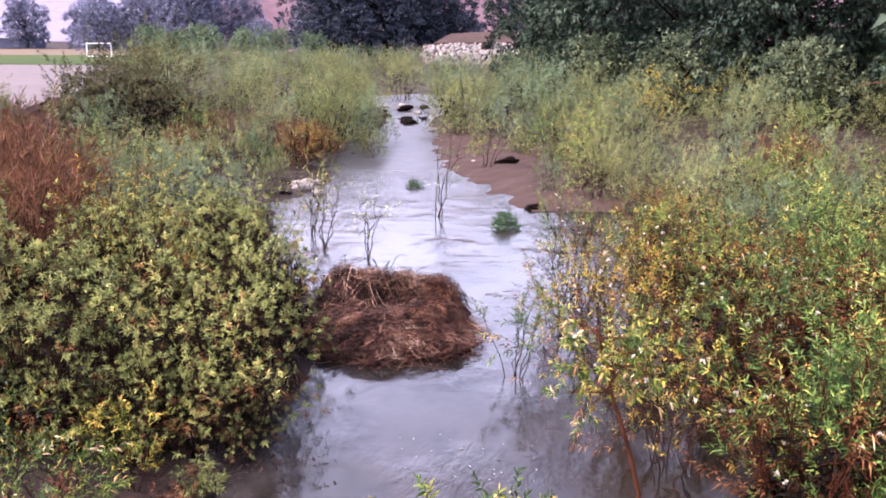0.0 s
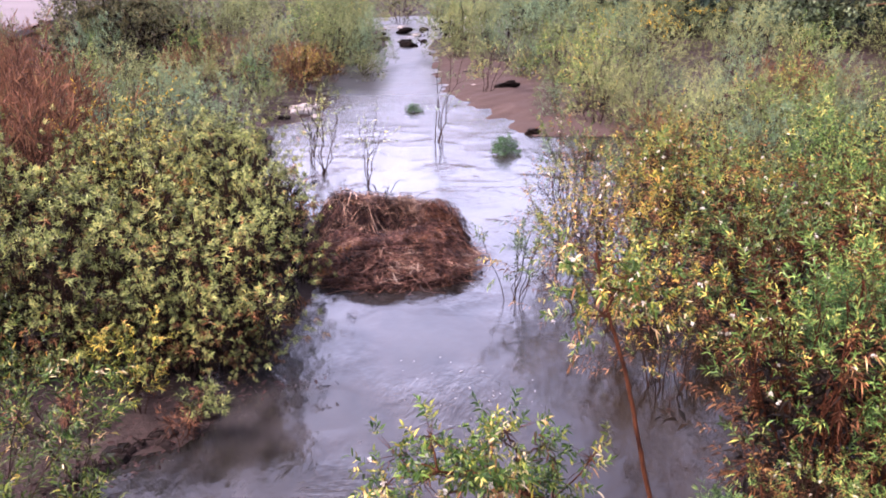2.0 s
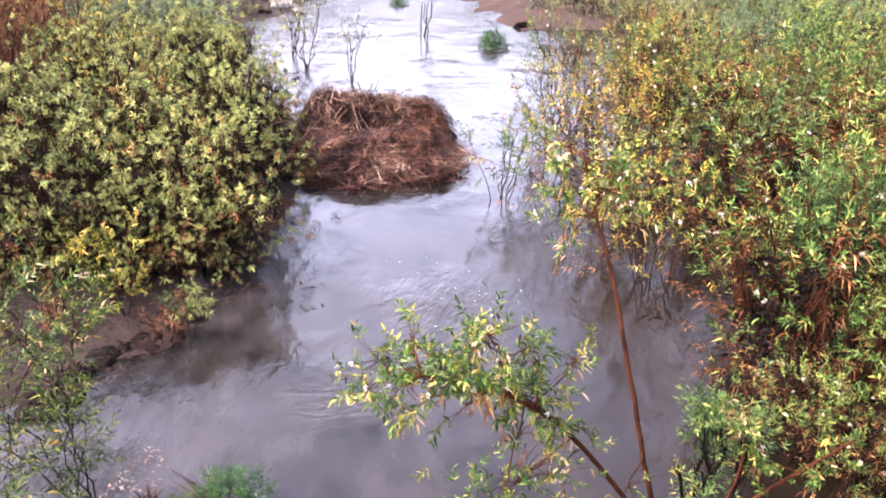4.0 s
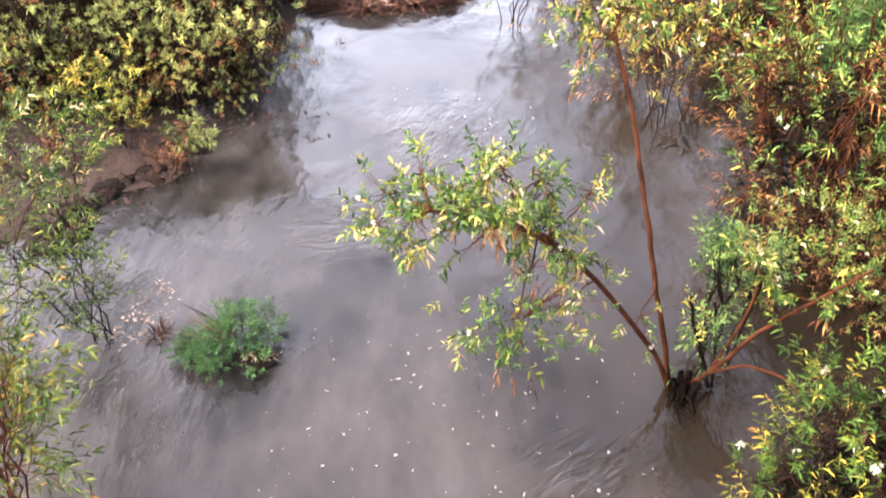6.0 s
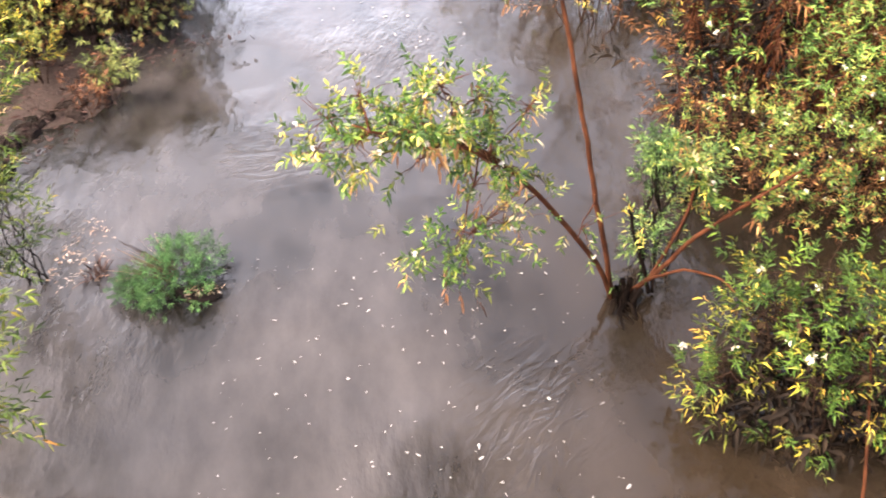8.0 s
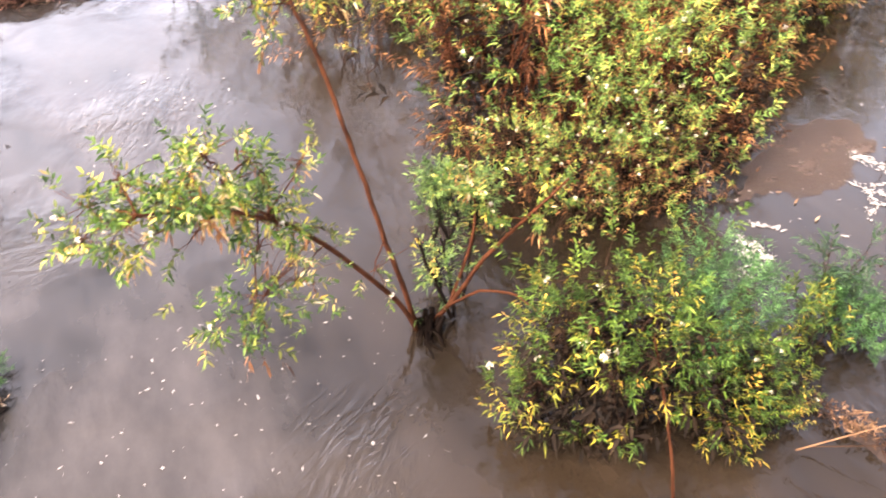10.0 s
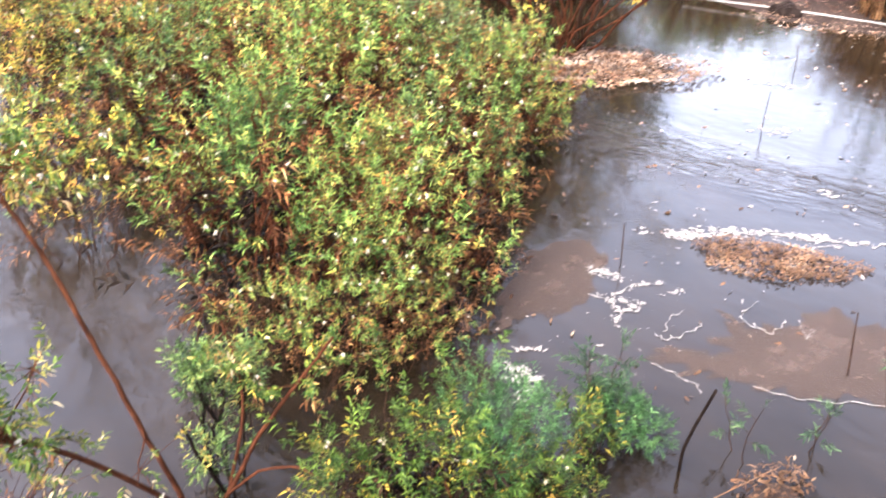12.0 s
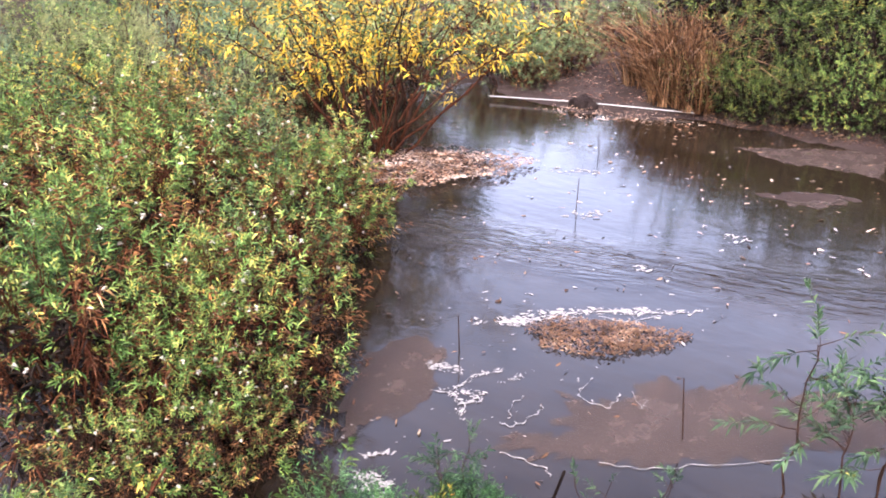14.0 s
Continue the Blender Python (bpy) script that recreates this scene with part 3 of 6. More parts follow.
def ground_height(x, y):
    z = np.full_like(x, -0.35)
    for bx, by, a, b, turn, h in BANKS:
        c, s = np.cos(radians(turn)), np.sin(radians(turn))
        u, w = ((x - bx) * c + (y - by) * s) / a, (-(x - bx) * s + (y - by) * c) / b
        wob = 0.10 * np.sin(3.1 * x + 1.7 * y) + 0.08 * np.sin(2.3 * y - 4.1 * x) + 0.06 * np.sin(7.3 * x - 5.9 * y)
        d = np.sqrt(u * u + w * w) + wob * np.minimum(1, 1.2 / min(a, b))
        z = np.maximum(z, np.clip((1.0 - d) * 1.2 * max(h, 0.1), -0.35, h))
    far = np.clip((y - 62) / 60, 0, 1)
    left = np.clip((-x - 11) / 14, 0, 1)
    right = np.clip((x - 20) / 12, 0, 1)
    rise = np.maximum(np.maximum(far, left), right)
    z = np.maximum(z, -0.35 + 1.55 * rise)
    return z + 0.008 * np.sin(5.3 * x + 1.3 * np.sin(0.9 * y)) * np.sin(4.7 * y + 1.1 * np.sin(1.3 * x)) + 0.012 * np.sin(1.9 * x - 1.3 * y) * np.sin(0.7 * x + 0.9 * y)


def sheet(name, us, vs, height, mat):
    x, y = np.meshgrid(us, vs, indexing="ij")
    v = np.stack([x, y, height(x, y)], -1).reshape(-1, 3)
    n, m = len(us), len(vs)
    i, j = np.meshgrid(np.arange(n - 1), np.arange(m - 1), indexing="ij")
    f = np.stack([i * m + j, (i + 1) * m + j, (i + 1) * m + j + 1, i * m + j + 1], -1).reshape(-1, 4)
    return new(name, mesh_np(name, v, [f], mat, True))


def stretched(lo, mid0, mid1, hi, fine, coarse):
    a = np.linspace(mid0, mid1, fine)
    left = mid0 - (np.geomspace(1, 1 + mid0 - lo, coarse) - 1)[1:][::-1]
    right = mid1 + (np.geomspace(1, 1 + hi - mid1, coarse) - 1)[1:]
    return np.concatenate([left, a, right])


tagged(sheet("ground", stretched(-2500, -16, 28, 2500, 140, 26), stretched(-800, 0, 46, 3000, 150, 28), ground_height, MUD),
       "wet brown mud banks and ground beneath the flood water", "ground", kind="structure")
tagged(sheet("water", stretched(-42, -8, 22, 46, 40, 12), stretched(-70, -2, 30, 78, 40, 12), lambda x, y: np.zeros_like(x), WATER),
       "brown silty flood water with faint ripples", "water", kind="structure")


tagged(sheet("sandbar", np.linspace(-0.9, 7.0, 200), np.linspace(23.5, 45.0, 300), lambda x, y: ground_height(x, y) + 0.012, SAND),
       "pinkish wet sandbar beside the stream", "sandbar", kind="structure")


def slab(name, corners, mat, label, category, thick=0.06):
    bm = bmesh.new()
    top = [bm.verts.new(c) for c in corners]
    face = bm.faces.new(top)
    ext = bmesh.ops.extrude_face_region(bm, geom=[face])
    bmesh.ops.translate(bm, verts=[e for e in ext["geom"] if isinstance(e, bmesh.types.BMVert)], vec=(0, 0, -thick))
    bmesh.ops.recalc_face_normals(bm, faces=bm.faces)
    me = bpy.data.meshes.new(name)
    bm.to_mesh(me)
    me.materials.append(mat)
    return tagged(new(name, me), label, category, kind="structure")


slab("path", [(-75, 42, 1.26), (-20.5, 42, 1.26), (-36, 112, 1.26), (-95, 112, 1.26)], PALE_SAND, "pale gravel yard beside the playing field", "path", 0.3)
slab("playing_field", [(-120, 112.1, 1.3), (-35.5, 112.1, 1.3), (-44, 172, 1.3), (-160, 172, 1.3)], TURF, "green mown turf playing field", "field", 0.3)
slab("verge", [(-170, 172.1, 1.3), (-44, 172.1, 1.3), (-30, 250, 1.3), (-230, 250, 1.3)], TAN, "pale dry ground beyond the playing field", "ground", 0.3)


# ---- distance: hillsides, trees, sheds, goal ----
def hill(name, x0, x1, y, depth, height, mat, seed, label):
    rng = np.random.default_rng(seed)
    ph = rng.uniform(0, 6, 6)

    def h(x, yy):
        t = (x - x0) / (x1 - x0)
        ridge = height * (0.75 + 0.2 * np.sin(3 * t + ph[0]) + 0.1 * np.sin(9 * t + ph[1]) + 0.04 * np.sin(31 * t + ph[2]))
        s = np.clip((yy - y) / depth, 0, 1)
        return -1 + ridge * np.sin(s * np.pi / 2) * (1 + 0.05 * np.sin(x * 0.11 + yy * 0.07 + ph[3]) + 0.03 * np.sin(x * 0.31 - yy * 0.2))

    return tagged(sheet(name, np.linspace(x0, x1, 90), np.linspace(y, y + depth, 40), h, mat), label, "hill", kind="structure")


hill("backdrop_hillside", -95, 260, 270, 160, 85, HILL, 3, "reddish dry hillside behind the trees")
hill("backdrop_far_ridge", -900, 300, 700, 500, 260, HAZED_HILL, 5, "hazy blue-grey ridge in the distance")


def far_tree_meshes(seed, R, H, clumps, leaf, mat, droop, lobes=26, low=0.3):
    """A tall tree: a forked trunk and a crown of many leafy sprays in rounded lobes, hanging where droop is high."""
    rng = np.random.default_rng(seed)
    limbs, base, way = [], [], []
    limbs.append(tube(bent((0, 0, -0.3), (0.3, 0.2, H * 0.55), rng, 7, 0.0, 0.02), H * 0.032, H * 0.018, 8))
    ang = np.arange(lobes) * 2.4 + rng.uniform(0, 1, lobes)
    hgt = np.linspace(low, 0.95, lobes)
    for a, h in zip(ang, hgt):
        reach = R * np.sqrt(max(0.05, 1 - ((h - 0.45) / 0.58) ** 2)) * rng.uniform(0.5, 0.95)
        c = np.array([np.cos(a) * reach, np.sin(a) * reach, h * H])
        limbs.append(tube(bent((0.2, 0.1, H * min(0.55, h * 0.7)), c, rng, 6, 0.1), H * 0.012, H * 0.003, 5))
        s = R * rng.uniform(0.24, 0.38)
        k = clumps // lobes
        d = rng.normal(size=(k, 3))
        d[:, 2] = np.abs(d[:, 2]) * 1.1 - 0.35
        d = unit(d)
        base.append(c + d * s * rng.uniform(0.5, 1, (k, 1)) ** 0.5 * [1.15, 1.15, 0.85])
        way.append(d + [0, 0, 0.3 - 1.5 * droop] + rng.normal(size=(k, 3)) * 0.3)
    base, way = np.concatenate(base), np.concatenate(way)
    v, f = twig_leaves(base, way, leaf * 2.2 * rng.uniform(0.6, 1.3, len(base)), 7, leaf, 0.75, rng, False, 0.9, droop)
    sv, sf = joined(limbs)
    return mesh_np("trunk", sv, sf, DARK_BARK, True), mesh_np("crown", v, f, mat)


def tree(meshes, name, label, x, y, turn, size, group):
    z = float(ground_height(np.array([x]), np.array([y]))[0])
    ob = thing(name, x, y, z, turn, size)
    part("trunk", meshes[0], ob)
    part("crown", meshes[1], ob)
    return tagged(ob, label, "tree", group)


PEPPER = [far_tree_meshes(40 + i, 5.2, 10.0, 1250, 0.36, CONIFER, 0.4, 20, 0.12) for i in range(2)]
BROAD = [far_tree_meshes(50 + i, 6.5, 14.0, 1500, 0.48, HAZED_TREE, 0.2, 26, 0.1) for i in range(2)]
HAZY = far_tree_meshes(56, 6.0, 14.0, 1700, 0.48, HAZE_PALE_TREE, 0.2, 24, 0.08)
PALE_TREE = far_tree_meshes(60, 3.4, 5.5, 360, 0.42, FAR_SAGE, 0.2, 18, 0.15)
SAGE_TREE = far_tree_meshes(61, 3.2, 5.2, 520, 0.3, TREE_SAGE, 0.2, 18, 0.15)
# the last two stand out of view, added to darken the pool's reflection
for i, (x, y, s) in enumerate([(11, 66, 0.95), (16, 60, 1.0), (20.5, 52, 1.0), (24, 60, 1.2), (28.5, 50, 1.05), (33, 58, 1.2), (25.5, 43, 0.8), (8.5, 78, 0.9), (20, 75, 1.2), (33, 44, 0.9), (14, 84, 1.1), (26.0, 33.5, 1.6), (30.0, 32.0, 1.6)]):
    tree(PEPPER[i % 2], "pepper_tree", "tall dark green tree with drooping foliage", x, y, i * 67, s, "dark trees behind the thicket")
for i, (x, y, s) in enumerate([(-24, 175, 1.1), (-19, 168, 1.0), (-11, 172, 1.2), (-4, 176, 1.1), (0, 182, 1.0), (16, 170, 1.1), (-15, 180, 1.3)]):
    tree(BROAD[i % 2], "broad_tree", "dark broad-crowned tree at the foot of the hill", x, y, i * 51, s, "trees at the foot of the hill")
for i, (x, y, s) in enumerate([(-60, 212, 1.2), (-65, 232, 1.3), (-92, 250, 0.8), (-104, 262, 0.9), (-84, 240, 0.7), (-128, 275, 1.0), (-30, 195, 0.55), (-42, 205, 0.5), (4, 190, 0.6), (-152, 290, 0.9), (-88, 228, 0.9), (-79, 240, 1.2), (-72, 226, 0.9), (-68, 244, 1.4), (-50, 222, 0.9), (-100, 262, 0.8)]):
    tree(HAZY, "broad_tree", "distant tree with blue-grey haze in its leaf colour", x, y, i * 51, s, "trees at the foot of the hill")
for i, (x, y, s) in enumerate([(-40, 150, 0.9), (-34, 155, 0.8), (-28, 148, 0.8), (-46, 152, 0.75), (-22, 150, 0.7), (-52, 160, 0.9)]):
    tree(PALE_TREE, "small_tree", "small pale grey-green tree beyond the thicket", x, y, i * 80, s, "small trees beyond the thicket")

for i, (x, y, s) in enumerate([(10.3, 60, 0.85), (14.6, 53, 0.85), (18.6, 46, 0.75), (6.6, 68, 0.7)]):
    tree(SAGE_TREE, "small_tree", "small sage-green tree before the tall dark ones", x, y, i * 80, s, "small trees beyond the thicket")


def goal(x, y, z, turn):
    ob = thing("football_goal", x, y, z, turn)
    w, h, d = 4.0, 2.3, 1.6

    def bar(name, a, b, r=0.09):
        v, f = tube(np.linspace(a, b, 3), r, r, 8)
        part(name, mesh_np(name, v, f, PAINT, True), ob)

    bar("post", (-w / 2, 0, 0), (-w / 2, 0, h))
    bar("post", (w / 2, 0, 0), (w / 2, 0, h))
    bar("crossbar", (-w / 2 - 0.09, 0, h), (w / 2 + 0.09, 0, h))
    for s in (-1, 1):
        bar("ground_bar", (s * w / 2, 0, 0.07), (s * w / 2, d, 0.07), 0.06)
        bar("stay", (s * w / 2, 0, h), (s * w / 2, d, 0.07), 0.05)
    bar("back_bar", (-w / 2, d, 0.07), (w / 2, d, 0.07), 0.06)
    return tagged(ob, "white tubular football goal on the turf", "goal")


goal(-60.3, 156, 1.3, 22)


def shed(x, y, length, turn):
    ob = thing("long_shed", x, y, 1.2, turn)

    def box(name, c, s, mat):
        bm = bmesh.new()
        bmesh.ops.create_cube(bm, size=1)
        bmesh.ops.scale(bm, vec=s, verts=bm.verts)
        bmesh.ops.translate(bm, vec=c, verts=bm.verts)
        bmesh.ops.bevel(bm, geom=bm.edges[:], offset=0.05, segments=1, affect="EDGES")
        me = bpy.data.meshes.new(name)
        bm.to_mesh(me)
        bm.free()
        me.materials.append(mat)
        part(name, me, ob)

    box("wall", (0, 0, 1.5), (length, 8, 3.0), SHED)
    box("roof", (0, 0, 3.3), (length + 1, 9, 0.5), ROOF)
    for i in range(5):
        box("door", (-length / 2 + (i + 0.5) * length / 5, -4.05, 1.2), (3, 0.12, 2.2), ROOF if i % 2 else SHED)
    return tagged(ob, "long low shed with a pale roof and dark walls", "building")


shed(-150, 285, 42, 3)


def rubble(name, x0, x1, y0, y1, z0, z1, count, size, seed, label):
    """A bank of pale stones, more than can be counted."""
    rng = np.random.default_rng(seed)
    bm = bmesh.new()
    bmesh.ops.create_icosphere(bm, subdivisions=1, radius=1)
    bv = np.array([v.co[:] for v in bm.verts])
    bf = np.array([[v.index for v in f.verts] for f in bm.faces])
    bm.free()
    pieces = []
    for _ in range(count):
        t = rng.random()
        c = np.array([rng.uniform(x0, x1), y0 + (y1 - y0) * t, z0 + (z1 - z0) * t])
        v = bv * (1 + rng.normal(size=(len(bv), 1)) * 0.14) * rng.uniform(0.5, 1.2, 3) * size + c
        pieces.append((v, [bf]))
    v, f = joined(pieces)
    return tagged(new(name, mesh_np(name, v, f, STONE)), label, "stones", kind="stuff")


slab("stone_bank", [(-4, 121, 0.9), (11.5, 121, 1.1), (11.5, 130.4, 4.0), (-3, 130.4, 3.8)], SAND, "reddish earth slope under the broken stones", "earth", 1.5)
rubble("riprap", -3.0, 10.5, 121.5, 129.6, 1.1, 3.9, 380, 0.32, 8, "pale broken stones heaped on the far bank")
slab("dirt_bank", [(-1.5, 130.5, 4.0), (11, 130.5, 4.2), (15, 146, 6.2), (1, 146, 5.4)], SAND, "reddish bare earth bank above the stones", "earth", 4.2)

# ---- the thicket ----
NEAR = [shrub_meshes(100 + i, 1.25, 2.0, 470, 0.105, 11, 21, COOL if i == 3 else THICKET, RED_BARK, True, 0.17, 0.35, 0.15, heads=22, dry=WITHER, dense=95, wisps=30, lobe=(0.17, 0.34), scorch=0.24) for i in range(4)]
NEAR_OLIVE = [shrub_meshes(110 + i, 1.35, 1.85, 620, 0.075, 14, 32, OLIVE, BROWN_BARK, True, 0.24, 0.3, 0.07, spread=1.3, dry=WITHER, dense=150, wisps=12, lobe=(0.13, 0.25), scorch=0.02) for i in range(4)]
OPEN = [shrub_meshes(120 + i, 1.15, 1.8, 190, 0.085, 11, 12, THICKET if i == 2 else AUTUMN, BROWN_BARK, True, 0.2, 0.25, 0.2, heads=10, wisps=12, dry=WITHER, scorch=0.3) for i in range(3)]
GREY = [shrub_meshes(130 + i, 1.2, 1.5, 400, 0.095, 11, 16, SAGE, RED_BARK, True, 0.18, 0.3, 0.16, heads=18, dry=WITHER, dense=40, wisps=22, lobe=(0.16, 0.33), scorch=0.12) for i in range(2)]
MID = [shrub_meshes(140 + i, 1.5, 2.3, 300, 0.115, 8, 22, (FAR_OLIVE, FAR_SAGE, THICKET, FAR_OLIVE)[i], BROWN_BARK, False, 0.21, 0.3, 0.24, dense=6, wisps=14, lobe=(0.16, 0.34)) for i in range(4)]
FAR = [shrub_meshes(150 + i, 2.1, 2.9, 300, 0.17, 6, 22, (FAR_OLIVE, FAR_SAGE, FAR_OLIVE)[i], BROWN_BARK, False, 0.26, 0.3, 0.42, dense=4, wisps=14, lobe=(0.16, 0.34)) for i in range(3)]
RED = [shrub_meshes(160 + i, 1.2, 1.5, 250, 0.3, 6, 16, RUSSET, BROWN_BARK, False, 0.06, 0.45, 0.35, droop=0.05, spread=0.4, wisps=24) for i in range(2)]
DARKS = shrub_meshes(170, 2.0, 2.7, 700, 0.11, 10, 24, DUSK, DARK_BARK, False, 0.25, 0.3, 0.22, dense=120, lobe=(0.15, 0.3), wisps=20)

ACCENTS = []
LABEL = {
    "willow": "bushy green willow with some yellowing leaves in flood water",
    "olive": "dense olive-green shrub on the muddy bank",
    "open": "thin open willow with yellow and orange leaves",
    "grey": "low grey-green shrub standing in flood water",
    "far": "olive-green shrub in the distant thicket",
    "red": "dry russet-brown shrub among the green ones",
    "dark": "large dark green shrub",
}
# the dense thicket on the near bank
for i, (x, y, s, k) in enumerate([
    (-2.85, 9.65, 1.0, 0), (-4.5, 9.5, 1.05, 1), (-6.3, 9.5, 1.05, 2), (-3.6, 9.05, 0.62, 2), (-2.6, 9.15, 0.55, 1), (-4.7, 8.95, 0.6, 0), (-5.6, 9.0, 0.6, 2), (-2.95, 11.9, 0.98, 2), (-4.7, 11.7, 1.1, 0), (-6.6, 12.0, 1.15, 1), (-8.4, 10.6, 1.1, 0),
    (-3.5, 13.9, 1.05, 1), (-5.3, 13.9, 1.15, 2), (-9.2, 12.0, 1.1, 1), (-4.1, 15.9, 1.05, 0), (-5.9, 16.2, 1.15, 1), (-6.4, 14.6, 0.8, 2),
    (-4.9, 18.1, 1.0, 2), (-6.7, 18.7, 1.15, 0), (-6.4, 21.0, 1.0, 1), (-5.9, 8.3, 0.85, 1),
]):
    if y < 16:
        shrub(NEAR_OLIVE[i % 4], "shrub", LABEL["olive"], x, y, 0.05, i * 73, s, "dense shrubs on the near bank")
    else:
        shrub(MID[i % 2], "shrub", LABEL["olive"], x, y, 0.05, i * 73, s * 0.85, "dense shrubs on the near bank")
for i, (x, y, s) in enumerate([(-7.3, 14.2, 1.25), (-7.9, 15.8, 1.3), (-8.2, 17.4, 1.3), (-8.9, 18.8, 1.3), (-8.8, 14.2, 1.3), (-9.6, 15.8, 1.3), (-10.6, 17.2, 1.3), (-11.8, 19.5, 1.2), (-12.6, 17.0, 1.2), (-11.0, 21.8, 1.2), (-13.5, 22.0, 1.3), (-8.0, 32.5, 1.2), (-9.0, 30.0, 1.1), (-13.5, 27.5, 1.2), (-17, 33, 1.3), (-15.5, 29.5, 1.2), (-18.5, 36, 1.3), (-19.5, 38.5, 1.3), (-16.5, 26.5, 1.3), (-18, 30, 1.2), (-20.5, 34.5, 1.4), (-17.8, 40, 1.2), (-6.0, 33.5, 1.0), (-5.6, 31.8, 0.8), (-4.9, 33.4, 0.75), (-5.4, 35.0, 0.8), (9.6, 25.5, 0.9), (10.6, 25.0, 0.9), (4.9, 19.2, 0.7)]):
    shrub(RED[i % 2], "dry_shrub", LABEL["red"], x, y, 0.1, i * 61, s * (0.8 if y > 26 else 1.0), "russet dry shrubs")
for i, (x, y, s) in enumerate([(-12.6, 35.5, 1.6), (-14.3, 36.5, 1.35), (-11.0, 34.0, 1.2)]):
    shrub(DARKS, "dark_shrub", LABEL["dark"], x, y, 0.1, i * 97, s, "dark shrubs on the bank")
for x, y, m, h in ((-6.6, 15.4, GOLD, 2.3), (-5.4, 15.3, GOLD, 2.35), (-4.7, 12.9, AUTUMN, 2.3), (-5.0, 13.4, AUTUMN, 2.2)):
    ACCENTS.append((x, y, m, h))
for i, (x, y, s) in enumerate([(-5.1, 31.2, 0.9), (-4.6, 32.6, 0.7), (-4.3, 12.6, 0.8)]):
    shrub(OPEN[0], "orange_shrub", "thin shrub with orange autumn leaves on the bank", x, y, 0.15, i * 50, s, "autumn shrubs on the bank")
# the flooded thicket across the stream, nearest first
for i, (x, y, s, k) in enumerate([
    (3.5, 6.75, 1.0, 0), (4.75, 6.05, 0.82, 1), (4.4, 8.1, 1.0, 2), (5.9, 7.1, 0.82, 3), (7.0, 7.8, 0.8, 0), (5.9, 8.9, 0.95, 1), (8.1, 8.3, 0.75, 2), (7.6, 9.8, 0.9, 3), (3.9, 5.75, 0.7, 2),
    (5.5, 10.9, 1.0, 0), (4.1, 10.3, 0.95, 3), (9.2, 9.5, 0.5, 1),
]):
    shrub(NEAR[k], "willow", LABEL["willow"], x, y, 0, i * 79, s)
for i, (x, y, s) in enumerate([(3.15, 5.25, 0.5), (3.75, 5.05, 0.48), (4.3, 5.3, 0.5), (2.85, 5.7, 0.5)]):
    shrub(OPEN[2], "open_willow", "low straggling willow with withered lower leaves in the water", x, y, 0, 40 + i * 83, s)
for i, (x, y, s, k) in enumerate([(2.45, 8.6, 0.85, 1), (2.2, 11.0, 1.0, 0), (3.0, 12.6, 1.0, 0), (2.0, 13.2, 0.85, 1), (3.5, 14.6, 1.0, 2), (2.5, 9.9, 0.8, 2), (4.8, 13.0, 1.0, 1), (2.5, 16.0, 0.9, 2), (4.6, 16.4, 1.0, 0), (9.3, 12.8, 1.0, 0)]):
    shrub(OPEN[k], "open_willow", LABEL["open"], x, y, 0, i * 83, s)
for i, (x, y, s) in enumerate([(-4.6, 36.5, 1.00), (-3.6, 38.5, 0.95), (-6.0, 38.0, 1.10), (-5.0, 40.5, 1.10), (-3.9, 42.5, 0.90), (-3.3, 36.6, 0.60), (3.1, 35.5, 0.42), (1.6, 38.0, 0.40), (3.6, 29.0, 0.50), (3.3, 26.6, 0.42), (1.2, 34.5, 0.28), (-3.0, 34.6, 0.45), (-2.9, 40.5, 0.55), (-6.8, 35.2, 0.90), (-6.3, 28.2, 0.65), (-7.2, 26.5, 0.8), (-5.2, 25.6, 0.45), (-6.6, 30.4, 0.7), (4.6, 27.6, 0.95), (5.2, 29.5, 1.00), (4.4, 25.2, 0.70), (3.6, 36.5, 0.60), (4.3, 34.0, 0.80), (4.0, 39.5, 0.80), (0.7, 46.5, 0.7), (2.2, 44.5, 0.8), (1.0, 51.0, 0.9), (0.5, 57.0, 1.0), (2.6, 49.5, 0.9), (2.4, 41.5, 0.6), (0.2, 62.5, 1.1), (2.6, 55.0, 1.0), (0.6, 41.5, 0.4), (-4.9, 47.0, 0.9), (-5.4, 52.0, 1.0), (-5.6, 57.0, 1.0), (-4.3, 45.0, 0.7), (-8.6, 20.8, 0.8), (-9.6, 22.6, 0.9), (-10.0, 25.5, 0.9), (-8.0, 23.6, 0.8), (-9.9, 19.6, 0.7)]):
    shrub(MID[i % 4], "shrub", LABEL["far"], x, y, 0.05, i * 59, s, "shrubs beside the stream")
rng = np.random.default_rng(21)
placed = []


def free(x, y, gap):
    if any((x - a) ** 2 + (y - b) ** 2 < gap * gap for a, b in placed):
        return False
    placed.append((x, y))
    return True


for _ in range(2600):
    x, y = rng.uniform(4, 22), rng.uniform(9.5, 27)
    if y < 26 and not (x > 15.0 and y < 13.5) and x < 2.0 + 0.95 * y and x > 3.4 + 0.06 * y and not (x < 6.5 and y < 12.5) and not (x > 9.8 and y < 13) and free(x, y, 1.55):
        i = len(placed)
        near = math.hypot(x, y) < 15
        kind = rng.random()
        if near:
            shrub(GREY[i % 2] if kind < 0.6 else NEAR[i % 4], "grey_shrub" if kind < 0.6 else "willow", LABEL["grey" if kind < 0.6 else "willow"], x, y, 0, i * 47, rng.uniform(0.75, 1.0))
        else:
            shrub(MID[i % 4], "shrub", LABEL["far"], x, y, 0, i * 47, rng.uniform(0.6, 0.85), "shrubs in the middle distance")
